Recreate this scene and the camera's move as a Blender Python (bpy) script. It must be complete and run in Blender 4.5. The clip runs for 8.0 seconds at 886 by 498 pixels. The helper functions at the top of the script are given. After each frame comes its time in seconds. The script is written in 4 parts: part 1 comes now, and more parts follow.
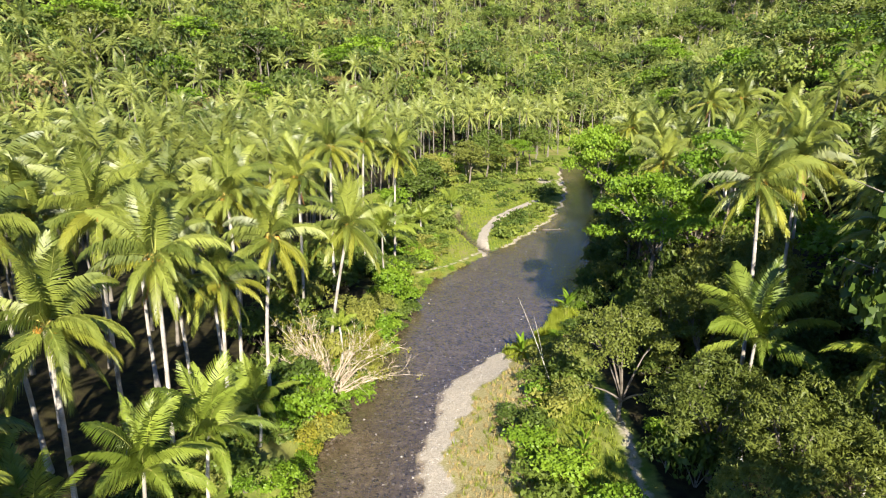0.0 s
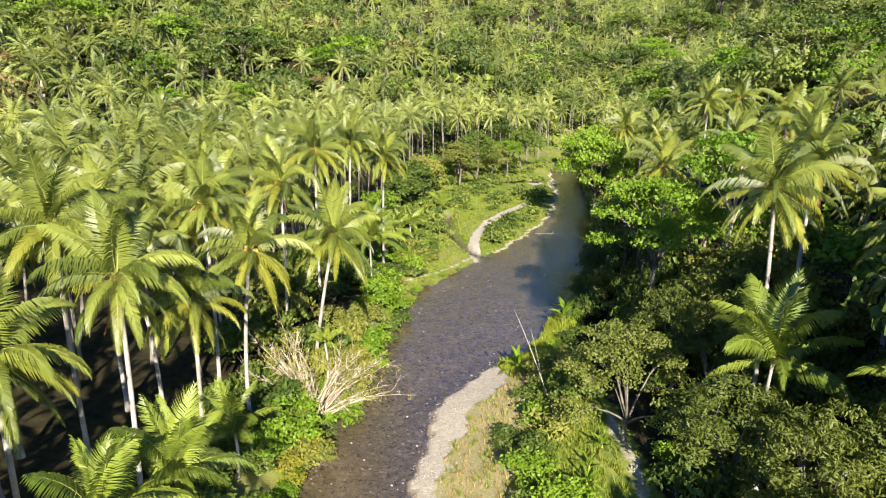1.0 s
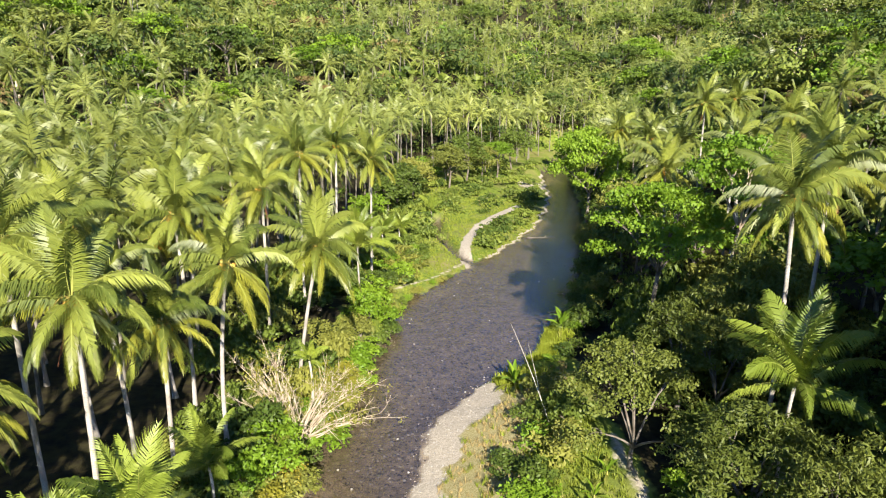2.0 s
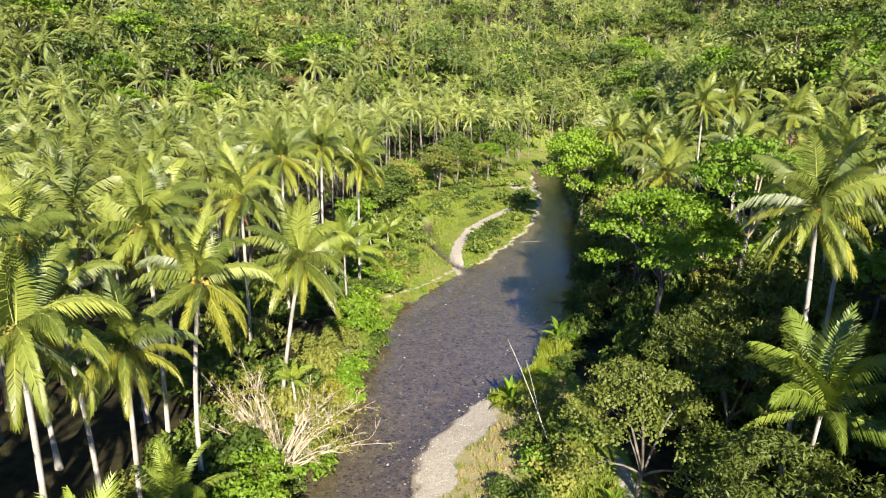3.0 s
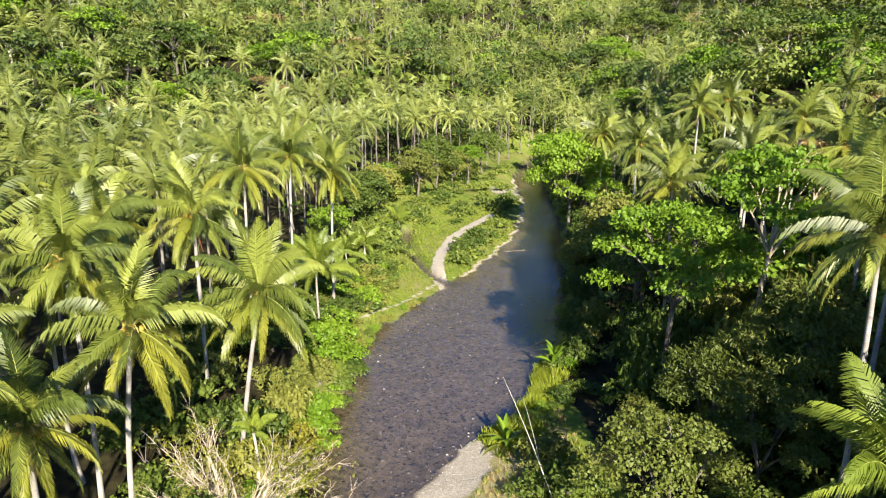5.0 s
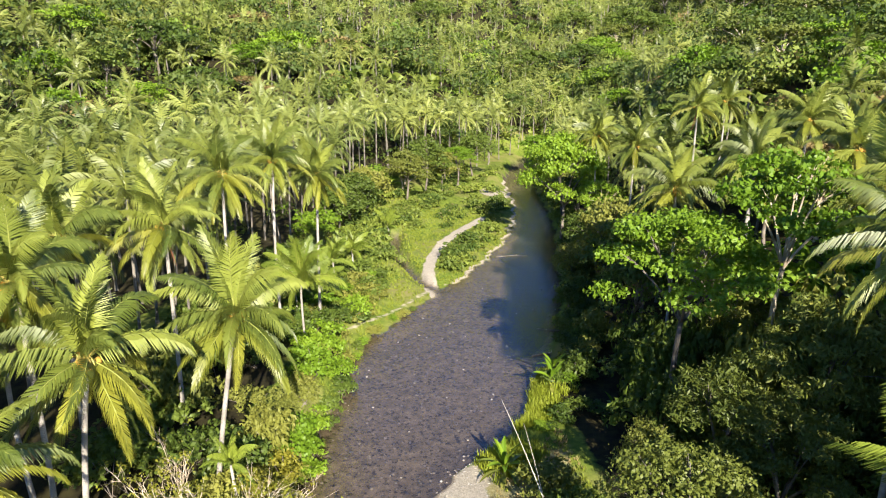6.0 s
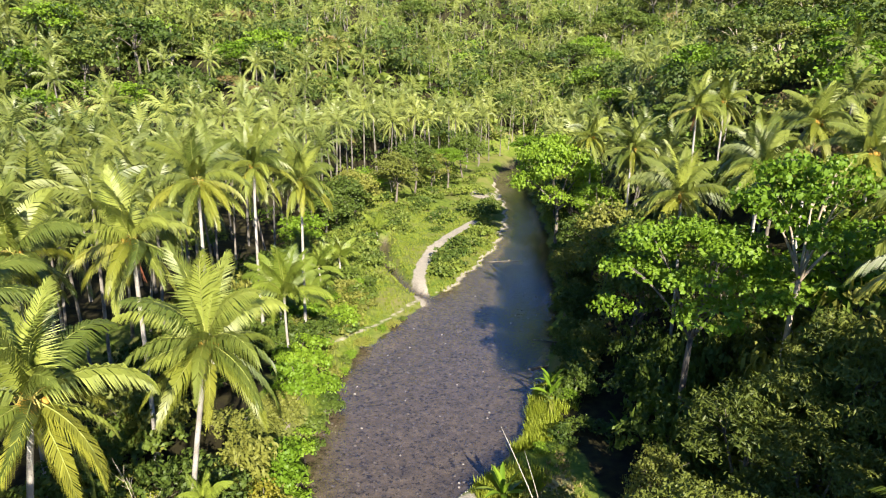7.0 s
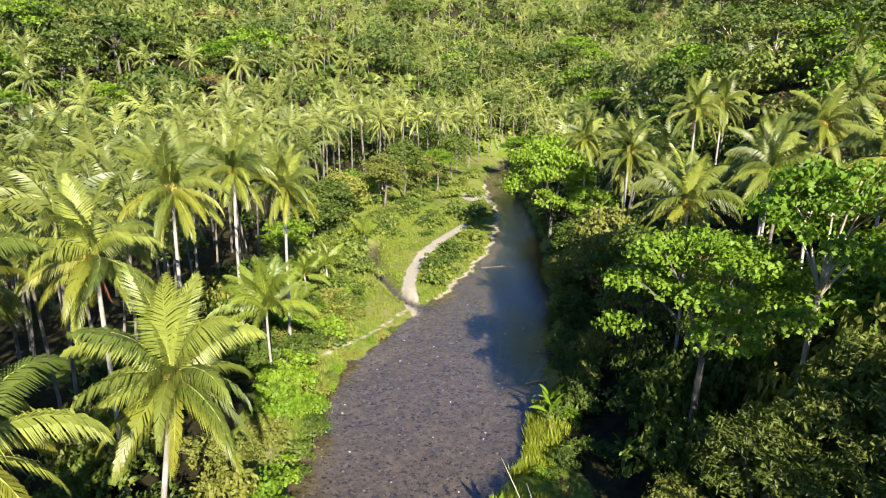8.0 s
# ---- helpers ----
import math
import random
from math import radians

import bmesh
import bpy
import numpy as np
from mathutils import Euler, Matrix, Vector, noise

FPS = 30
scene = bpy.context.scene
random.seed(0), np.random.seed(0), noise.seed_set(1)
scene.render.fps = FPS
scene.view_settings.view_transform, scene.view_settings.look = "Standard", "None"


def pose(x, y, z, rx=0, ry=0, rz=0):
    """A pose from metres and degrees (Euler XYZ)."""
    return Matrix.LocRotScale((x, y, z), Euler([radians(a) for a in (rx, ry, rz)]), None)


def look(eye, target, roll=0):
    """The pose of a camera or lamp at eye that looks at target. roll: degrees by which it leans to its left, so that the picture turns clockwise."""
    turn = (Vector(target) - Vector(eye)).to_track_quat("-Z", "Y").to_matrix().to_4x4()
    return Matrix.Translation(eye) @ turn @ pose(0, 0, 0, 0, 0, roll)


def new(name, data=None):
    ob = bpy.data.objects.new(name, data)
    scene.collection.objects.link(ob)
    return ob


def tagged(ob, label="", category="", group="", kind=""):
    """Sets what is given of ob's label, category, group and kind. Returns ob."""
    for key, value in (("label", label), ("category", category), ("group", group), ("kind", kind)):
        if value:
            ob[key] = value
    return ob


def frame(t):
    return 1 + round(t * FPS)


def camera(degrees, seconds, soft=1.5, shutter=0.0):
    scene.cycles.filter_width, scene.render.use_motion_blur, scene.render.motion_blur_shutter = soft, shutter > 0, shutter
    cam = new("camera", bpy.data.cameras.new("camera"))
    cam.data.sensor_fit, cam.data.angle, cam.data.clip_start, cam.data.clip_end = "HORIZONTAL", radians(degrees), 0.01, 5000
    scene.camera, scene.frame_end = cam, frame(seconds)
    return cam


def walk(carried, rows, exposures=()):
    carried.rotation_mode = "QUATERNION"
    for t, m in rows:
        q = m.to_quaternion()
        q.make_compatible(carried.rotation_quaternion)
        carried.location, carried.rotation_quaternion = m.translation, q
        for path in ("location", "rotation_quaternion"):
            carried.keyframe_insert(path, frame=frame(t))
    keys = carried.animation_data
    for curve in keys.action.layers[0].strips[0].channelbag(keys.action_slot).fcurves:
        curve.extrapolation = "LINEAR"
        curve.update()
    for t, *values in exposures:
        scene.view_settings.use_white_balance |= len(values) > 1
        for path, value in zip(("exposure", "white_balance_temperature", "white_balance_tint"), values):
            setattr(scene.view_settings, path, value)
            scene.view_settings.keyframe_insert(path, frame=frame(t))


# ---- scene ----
cam = camera(68.7, 8.0, soft=1.1)
EYE = 34.8
# seconds, x, y, tilt, heading
PATH = [
    (0.0, 0.000, 0.000, -14.431, 0.000),
    (0.5, -0.174, 2.242, -14.427, -0.522),
    (1.0, -0.330, 4.476, -14.423, -1.043),
    (1.5, -0.468, 6.704, -14.419, -1.563),
    (2.0, -0.589, 8.924, -14.416, -2.083),
    (2.5, -0.692, 11.137, -14.412, -2.602),
    (3.0, -0.777, 13.343, -14.408, -3.121),
    (3.5, -0.844, 15.542, -14.404, -3.640),
    (4.0, -0.894, 17.734, -14.401, -4.157),
    (4.5, -0.926, 19.919, -14.397, -4.675),
    (5.0, -0.940, 22.096, -14.393, -5.191),
    (5.5, -0.936, 24.266, -14.389, -5.708),
    (6.0, -0.915, 26.429, -14.386, -6.223),
    (6.5, -0.875, 28.585, -14.382, -6.739),
    (7.0, -0.818, 30.734, -14.378, -7.253),
    (7.5, -0.744, 32.876, -14.374, -7.767),
    (8.0, -0.651, 35.010, -14.370, -8.281),
]
walk(cam, [(t, pose(x, y, EYE, 90 + tilt, 0, turn)) for t, x, y, tilt, turn in PATH])

# ---- light ----
SUN_HEIGHT, SUN_SIDE = radians(27), radians(6)
to_sun = Vector((math.sin(SUN_SIDE) * math.cos(SUN_HEIGHT), -math.cos(SUN_SIDE) * math.cos(SUN_HEIGHT), math.sin(SUN_HEIGHT)))
world = bpy.data.worlds.new("sky")
scene.world = world
world.use_nodes = True
sky = world.node_tree.nodes.new("ShaderNodeTexSky")
sky.sky_type, sky.sun_disc = "NISHITA", False
sky.sun_elevation, sky.sun_rotation = SUN_HEIGHT, math.pi - SUN_SIDE
sky.air_density, sky.dust_density, sky.ozone_density = 0.5, 0.0, 8.0
world.node_tree.links.new(sky.outputs[0], world.node_tree.nodes["Background"].inputs[0])
world.node_tree.nodes["Background"].inputs[1].default_value = 0.11
sun = new("sun", bpy.data.lights.new("sun", "SUN"))
sun.data.energy, sun.data.angle, sun.data.color = 5.0, radians(0.53), (1.0, 0.905, 0.77)
sun.matrix_world = look(to_sun * 300, (0, 0, 0))
scene.view_settings.exposure = 1.22


# ---- materials ----
def shader(name):
    m = bpy.data.materials.new(name)
    m.use_nodes = True
    nt = m.node_tree
    return m, nt, nt.nodes["Principled BSDF"], nt.nodes["Material Output"]


def node(nt, kind, **values):
    n = nt.nodes.new("ShaderNode" + kind)
    for key, value in values.items():
        n.inputs[key].default_value = value
    return n


def blend(nt, fac, a, b, how="MIX"):
    """Mixes two colours; each may be a socket or an RGB triple."""
    n = nt.nodes.new("ShaderNodeMix")
    n.data_type, n.blend_type = "RGBA", how
    for socket, value in ((n.inputs[0], fac), (n.inputs[6], a), (n.inputs[7], b)):
        if isinstance(value, (int, float)):
            socket.default_value = value
        elif isinstance(value, tuple):
            socket.default_value = (*value, 1)
        else:
            nt.links.new(value, socket)
    return n.outputs[2]


def ramp(nt, fac, lo, hi):
    n = nt.nodes.new("ShaderNodeMapRange")
    n.inputs["From Min"].default_value, n.inputs["From Max"].default_value = lo, hi
    nt.links.new(fac, n.inputs["Value"])
    return n.outputs[0]


def noise_tex(nt, scale, detail=3.0, where="world"):
    tex = node(nt, "TexNoise", Scale=scale, Detail=detail)
    if where == "world":
        nt.links.new(nt.nodes.new("ShaderNodeNewGeometry").outputs["Position"], tex.inputs["Vector"])
    else:
        nt.links.new(nt.nodes.new("ShaderNodeTexCoord").outputs["Object"], tex.inputs["Vector"])
    return tex.outputs["Fac"]


def leaf_material(name, dark, light, dry=None, rough=0.45, through_light=0.22, gloss=0.5, grown=False):
    """A leaf: two greens that vary leaf by leaf, thing by thing and over some metres; a little light shines through."""
    m, nt, b, out = shader(name)
    dark, light = ((1.13 * c[0], c[1], 1.08 * c[2]) for c in (dark, light))
    island = nt.nodes.new("ShaderNodeNewGeometry").outputs["Random Per Island"]
    if grown:
        kind = nt.nodes.new("ShaderNodeAttribute")
        kind.attribute_name = "tint"
        own = kind.outputs["Fac"]
    else:
        own = nt.nodes.new("ShaderNodeObjectInfo").outputs["Random"]
    big = ramp(nt, noise_tex(nt, 0.09, 2.0), 0.35, 0.65)
    colour = blend(nt, island, dark, light)
    colour = blend(nt, 0.8, colour, blend(nt, own, dark, light))
    colour = blend(nt, 0.15, colour, blend(nt, big, dark, light))
    if dry:
        spots = ramp(nt, noise_tex(nt, 0.6, 4.0), 0.6, 0.78)
        colour = blend(nt, spots, colour, dry)
    nt.links.new(colour, b.inputs["Base Color"])
    b.inputs["Roughness"].default_value = rough
    b.inputs["Specular IOR Level"].default_value = gloss
    tr = nt.nodes.new("ShaderNodeBsdfTranslucent")
    nt.links.new(blend(nt, 1.0, colour, (1.25, 1.2, 0.5), "MULTIPLY"), tr.inputs["Color"])
    mix = node(nt, "MixShader", Fac=through_light)
    nt.links.new(b.outputs[0], mix.inputs[1])
    nt.links.new(tr.outputs[0], mix.inputs[2])
    nt.links.new(mix.outputs[0], out.inputs["Surface"])
    return m


def bark_material(name, dark, light, rings=0.0):
    m, nt, b, out = shader(name)
    grain = noise_tex(nt, 9.0, 5.0, "own")
    patch = noise_tex(nt, 0.9, 3.0)
    colour = blend(nt, ramp(nt, patch, 0.35, 0.65), dark, light)
    colour = blend(nt, ramp(nt, grain, 0.55, 0.75), colour, tuple(c * 0.5 for c in dark))
    height = grain
    if rings:
        wave = node(nt, "TexWave", Scale=rings, Distortion=1.2, Detail=2.0)
        wave.bands_direction = "Z"
        nt.links.new(nt.nodes.new("ShaderNodeTexCoord").outputs["Object"], wave.inputs["Vector"])
        colour = blend(nt, ramp(nt, wave.outputs["Fac"], 0.75, 1.0), colour, tuple(c * 0.55 for c in light))
        height = wave.outputs["Fac"]
    bump = node(nt, "Bump", Strength=0.5, Distance=0.03)
    nt.links.new(height, bump.inputs["Height"])
    nt.links.new(bump.outputs[0], b.inputs["Normal"])
    nt.links.new(colour, b.inputs["Base Color"])
    b.inputs["Roughness"].default_value = 0.85
    return m


palm_leaf = leaf_material("palm_leaf", (0.055, 0.10, 0.014), (0.30, 0.38, 0.058), rough=0.45, through_light=0.15, gloss=0.5)
grove_palm_leaf = leaf_material("grove_palm_leaf", (0.05, 0.09, 0.014), (0.285, 0.35, 0.065), rough=0.45, through_light=0.15, grown=True)
young_palm_leaf = leaf_material("young_palm_leaf", (0.09, 0.16, 0.016), (0.26, 0.36, 0.045), rough=0.45, through_light=0.16, gloss=0.5)
old_palm_leaf = leaf_material("old_palm_leaf", (0.16, 0.21, 0.022), (0.32, 0.36, 0.045), rough=0.4, through_light=0.2)
dead_leaf = leaf_material("dead_leaf", (0.20, 0.085, 0.045), (0.34, 0.18, 0.09), rough=0.8, through_light=0.15, gloss=0.2)
# bluer than palm_leaf: distance haze and sheen mixed into the leaf colour
far_palm_leaf = leaf_material("far_palm_leaf", (0.075, 0.125, 0.026), (0.32, 0.40, 0.09), rough=0.4, through_light=0.15, grown=True)
far_tree_leaf = leaf_material("far_tree_leaf", (0.035, 0.075, 0.014), (0.11, 0.17, 0.03), rough=0.55, through_light=0.2, gloss=0.3, grown=True)
far_bright_leaf = leaf_material("far_bright_leaf", (0.08, 0.17, 0.012), (0.20, 0.33, 0.03), rough=0.55, through_light=0.2, gloss=0.3, grown=True)
tree_leaf = leaf_material("tree_leaf", (0.05, 0.10, 0.015), (0.14, 0.215, 0.03), rough=0.5, through_light=0.22, gloss=0.35)
bright_leaf = leaf_material("bright_leaf", (0.10, 0.215, 0.011), (0.22, 0.375, 0.028), rough=0.5, through_light=0.27, gloss=0.35)
olive_leaf = leaf_material("olive_leaf", (0.125, 0.17, 0.028), (0.28, 0.32, 0.06), rough=0.55, through_light=0.22, gloss=0.3)
feather_leaf = leaf_material("feather_leaf", (0.075, 0.12, 0.018), (0.18, 0.235, 0.04), rough=0.5, through_light=0.22, gloss=0.35)
yellow_leaf = leaf_material("yellow_leaf", (0.17, 0.22, 0.02), (0.34, 0.33, 0.045), rough=0.5, through_light=0.27, gloss=0.3)
brown_leaf = leaf_material("brown_leaf", (0.16, 0.14, 0.045), (0.30, 0.255, 0.10), rough=0.7, through_light=0.25, gloss=0.2)
woodland_leaf = leaf_material("woodland_leaf", (0.04, 0.09, 0.014), (0.235, 0.325, 0.05), (0.27, 0.24, 0.10), rough=0.55, through_light=0.2, gloss=0.3, grown=True)
grass_blade = leaf_material("grass_blade", (0.15, 0.24, 0.02), (0.32, 0.40, 0.06), (0.42, 0.37, 0.14), rough=0.55, through_light=0.27, gloss=0.3)
lush_grass = leaf_material("lush_grass", (0.20, 0.30, 0.02), (0.36, 0.45, 0.05), rough=0.55, through_light=0.27, gloss=0.3)
dry_grass = leaf_material("dry_grass", (0.30, 0.28, 0.09), (0.52, 0.45, 0.22), rough=0.7, through_light=0.22, gloss=0.2)
rib_skin = bark_material("rib_skin", (0.26, 0.30, 0.06), (0.38, 0.39, 0.09))
palm_bark = bark_material("palm_bark", (0.34, 0.31, 0.26), (0.60, 0.56, 0.50), rings=2.6)
# palm_bark at about half brightness: the grove's shade put into the colour
shaded_palm_bark = bark_material("shaded_palm_bark", (0.15, 0.13, 0.10), (0.33, 0.30, 0.25), rings=2.6)
tree_bark = bark_material("tree_bark", (0.11, 0.09, 0.07), (0.25, 0.22, 0.18))
pale_bark = bark_material("pale_bark", (0.42, 0.34, 0.24), (0.68, 0.58, 0.44))
coconut_skin = bark_material("coconut_skin", (0.50, 0.24, 0.03), (0.62, 0.36, 0.06))
stalk_skin = bark_material("stalk_skin", (0.45, 0.36, 0.08), (0.62, 0.50, 0.14))
pole_skin = bark_material("pole_skin", (0.48, 0.44, 0.34), (0.66, 0.62, 0.50))


def stone_material(name, dark, light):
    m, nt, b, out = shader(name)
    own = nt.nodes.new("ShaderNodeNewGeometry").outputs["Random Per Island"]
    grain = noise_tex(nt, 14.0, 5.0)
    colour = blend(nt, own, dark, light)
    colour = blend(nt, ramp(nt, grain, 0.5, 0.8), colour, tuple(c * 0.6 for c in dark))
    nt.links.new(colour, b.inputs["Base Color"])
    b.inputs["Roughness"].default_value = 0.75
    return m


river_stone = stone_material("river_stone", (0.035, 0.032, 0.03), (0.16, 0.14, 0.12))
pale_stone = stone_material("pale_stone", (0.30, 0.28, 0.25), (0.55, 0.52, 0.47))


def ground_material():
    """Leaf litter, grass, dry grass, gravel and the river's bed, as the zones of the sheet say."""
    m, nt, b, out = shader("ground")
    zone = nt.nodes.new("ShaderNodeVertexColor")
    zone.layer_name = "zone"
    part_of = nt.nodes.new("ShaderNodeSeparateColor")
    nt.links.new(zone.outputs["Color"], part_of.inputs[0])
    fine, mid, big = noise_tex(nt, 7.0, 6.0), noise_tex(nt, 1.1, 5.0), noise_tex(nt, 0.12, 3.0)
    # litter this near to black also paints in the shade under the crowns
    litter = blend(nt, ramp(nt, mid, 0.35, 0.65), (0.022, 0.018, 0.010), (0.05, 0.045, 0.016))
    grass = blend(nt, ramp(nt, mid, 0.35, 0.65), (0.11, 0.17, 0.02), (0.22, 0.28, 0.04))
    grass = blend(nt, ramp(nt, big, 0.45, 0.7), grass, (0.28, 0.26, 0.09))
    dry = blend(nt, ramp(nt, fine, 0.35, 0.65), (0.28, 0.25, 0.09), (0.46, 0.41, 0.22))
    pebbles = node(nt, "TexVoronoi", Scale=5.0)
    nt.links.new(nt.nodes.new("ShaderNodeNewGeometry").outputs["Position"], pebbles.inputs["Vector"])
    gravel = blend(nt, ramp(nt, fine, 0.3, 0.7), (0.46, 0.40, 0.31), (0.70, 0.63, 0.51))
    shade = nt.nodes.new("ShaderNodeRGBToBW")
    nt.links.new(pebbles.outputs["Color"], shade.inputs[0])
    gravel = blend(nt, 0.3, gravel, shade.outputs[0], "MULTIPLY")
    cobbles = node(nt, "TexVoronoi", Scale=2.2, Randomness=1.0)
    nt.links.new(nt.nodes.new("ShaderNodeNewGeometry").outputs["Position"], cobbles.inputs["Vector"])
    bed = blend(nt, ramp(nt, mid, 0.3, 0.7), (0.145, 0.118, 0.085), (0.235, 0.195, 0.15))
    bed = blend(nt, ramp(nt, noise_tex(nt, 2.6, 4.0), 0.55, 0.66), bed, (0.04, 0.034, 0.027))
    bed = blend(nt, ramp(nt, fine, 0.56, 0.7), bed, (0.06, 0.052, 0.042))
    grey = nt.nodes.new("ShaderNodeRGBToBW")
    nt.links.new(cobbles.outputs["Color"], grey.inputs[0])
    bed = blend(nt, 0.5, bed, grey.outputs[0], "MULTIPLY")
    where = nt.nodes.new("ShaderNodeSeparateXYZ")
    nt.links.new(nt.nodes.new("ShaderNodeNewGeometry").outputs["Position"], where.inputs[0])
    # near black with depth: paints in the dimming of shaded, deeper water
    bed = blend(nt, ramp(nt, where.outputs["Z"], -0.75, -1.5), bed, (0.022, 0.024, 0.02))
    edge = lambda value: ramp(nt, blend_add(nt, value, mid), 0.72, 0.98)
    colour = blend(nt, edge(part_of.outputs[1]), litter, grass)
    colour = blend(nt, edge(zone.outputs["Alpha"]), colour, dry)
    colour = blend(nt, edge(part_of.outputs[0]), colour, gravel)
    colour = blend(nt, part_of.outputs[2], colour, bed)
    nt.links.new(colour, b.inputs["Base Color"])
    b.inputs["Roughness"].default_value = 0.9
    b.inputs["Specular IOR Level"].default_value = 0.2
    bump = node(nt, "Bump", Strength=0.7, Distance=0.12)
    nt.links.new(fine, bump.inputs["Height"])
    nt.links.new(bump.outputs[0], b.inputs["Normal"])
    return m


def blend_add(nt, a, b):
    n = nt.nodes.new("ShaderNodeMath")
    n.operation = "MULTIPLY_ADD"
    nt.links.new(a, n.inputs[0])
    n.inputs[1].default_value = 1.0
    half = nt.nodes.new("ShaderNodeMath")
    half.operation = "MULTIPLY"
    half.inputs[1].default_value = 0.7
    nt.links.new(b, half.inputs[0])
    nt.links.new(half.outputs[0], n.inputs[2])
    return n.outputs[0]


def water_material():
    """Clear shallow water: the bed shows through, the rippled face mirrors sky and trees."""
    m, nt, b, out = shader("water")
    nt.nodes.remove(b)
    clear = nt.nodes.new("ShaderNodeBsdfTransparent")
    clear.inputs[0].default_value = (0.90, 0.85, 0.75, 1)
    gloss = nt.nodes.new("ShaderNodeBsdfGlossy")
    gloss.inputs["Roughness"].default_value = 0.12
    bump = node(nt, "Bump", Strength=0.6, Distance=0.05)
    tall = nt.nodes.new("ShaderNodeMath")
    tall.operation = "ADD"
    nt.links.new(noise_tex(nt, 1.6, 3.0), tall.inputs[0])
    nt.links.new(noise_tex(nt, 5.0, 2.0), tall.inputs[1])
    nt.links.new(tall.outputs[0], bump.inputs["Height"])
    fres = node(nt, "Fresnel", IOR=2.15)
    for n in (gloss, fres):
        nt.links.new(bump.outputs[0], n.inputs["Normal"])
    mix = nt.nodes.new("ShaderNodeMixShader")
    nt.links.new(fres.outputs[0], mix.inputs[0])
    nt.links.new(clear.outputs[0], mix.inputs[1])
    nt.links.new(gloss.outputs[0], mix.inputs[2])
    nt.links.new(mix.outputs[0], out.inputs["Surface"])
    return m


ground_mat, water_mat = ground_material(), water_material()


# ---- mesh building ----
def solid(name, verts, faces, material, smooth=False, tints=None):
    me = bpy.data.meshes.new(name)
    me.from_pydata(np.asarray(verts, float), [], np.asarray(faces, int))
    me.materials.append(material)
    if smooth:
        me.shade_smooth()
    if tints is not None:
        me.attributes.new("tint", "FLOAT", "POINT").data.foreach_set("value", np.asarray(tints, float))
    return me


def join(pieces):
    verts, faces, n = [], [], 0
    for v, f in pieces:
        verts.append(v)
        faces.append(f + n)
        n += len(v)
    return np.concatenate(verts), np.concatenate(faces)


def turned(v, phi=0.0, size=1.0, at=(0, 0, 0), tilt=0.0):
    c, s = math.cos(tilt), math.sin(tilt)
    v = v @ np.array([[c, 0, -s], [0, 1, 0], [s, 0, c]])
    c, s = math.cos(phi), math.sin(phi)
    return (v @ np.array([[c, s, 0], [-s, c, 0], [0, 0, 1]])) * size + np.asarray(at, float)


def tube(points, radii, sides=6):
    """A tapered, capped tube along points."""
    points = np.asarray(points, float)
    way = np.gradient(points, axis=0)
    way /= np.linalg.norm(way, axis=1, keepdims=True) + 1e-9
    ref = np.where(np.abs(way[:, 2:3]) > 0.9, [[1.0, 0, 0]], [[0, 0, 1.0]])
    u = np.cross(way, ref)
    u /= np.linalg.norm(u, axis=1, keepdims=True) + 1e-9
    w = np.cross(way, u)
    ang = np.arange(sides) * 2 * math.pi / sides
    r = np.asarray(radii, float)[:, None, None]
    v = points[:, None] + r * (u[:, None] * np.cos(ang)[None, :, None] + w[:, None] * np.sin(ang)[None, :, None])
    f = []
    for i in range(len(points) - 1):
        for j in range(sides):
            a, b = i * sides + j, i * sides + (j + 1) % sides
            f += [(a, b, b + sides), (a, b + sides, a + sides)]
    last = (len(points) - 1) * sides
    f += [(last, last + j, last + j + 1) for j in range(1, sides - 1)]
    return v.reshape(-1, 3), np.array(f)


def bent(a, b, sag, n=6):
    """Points from a to b that bow by the vector sag."""
    s = np.linspace(0, 1, n)[:, None]
    return np.asarray(a) * (1 - s) + np.asarray(b) * s + np.asarray(sag) * (4 * s * (1 - s))


def part(name, mesh_data, parent, label="", at=None):
    ob = new(name, mesh_data)
    ob.parent = parent
    if at is not None:
        ob.matrix_basis = at
    return tagged(ob, label=label)


def thing(name, x, y, z, label, category, group="", turn=0.0, size=1.0):
    ob = new(name)
    ob.empty_display_size = 0.5
    ob.matrix_basis = pose(x, y, z, 0, 0, turn) @ Matrix.Scale(size, 4)
    return tagged(ob, label, category, group)


# ---- the lie of the land ----
def smooth_line(ys, xs):
    """A smooth curve x(y), tabulated by the metre."""
    grid = np.arange(-120.0, 420.0)
    line = np.interp(grid, ys, xs)
    kernel = np.hanning(13)
    return grid, np.convolve(np.pad(line, 6, "edge"), kernel / kernel.sum(), "valid")


LEFT = smooth_line([-120, 20, 49, 57, 69, 85, 100, 111, 128, 135, 147, 168, 190, 212, 254, 290, 312, 330, 420],
                   [-20, -15, -12.8, -12.4, -10, -6.8, -5, -2, 7.3, 12.4, 19.5, 29.2, 36, 41, 46, 56, 68, 110, 200])
RIGHT = smooth_line([-120, 20, 49, 61, 72, 79, 84, 88, 98, 108, 126, 150, 177, 208, 253, 297, 312, 330, 420],
                    [-4, -3.5, -2.4, -1.4, 1.1, 6.5, 11.5, 15.2, 19.0, 23.6, 29.6, 35.8, 42.8, 48.5, 56, 68, 72, 60, 60])


def step(lo, hi, x):
    s = np.clip((x - lo) / (hi - lo), 0, 1)
    return s * s * (3 - 2 * s)


def left_shore(y):
    return np.interp(y, *LEFT) + 0.5 * np.sin(y * 0.55) + 0.25 * np.sin(y * 1.7 + 1)


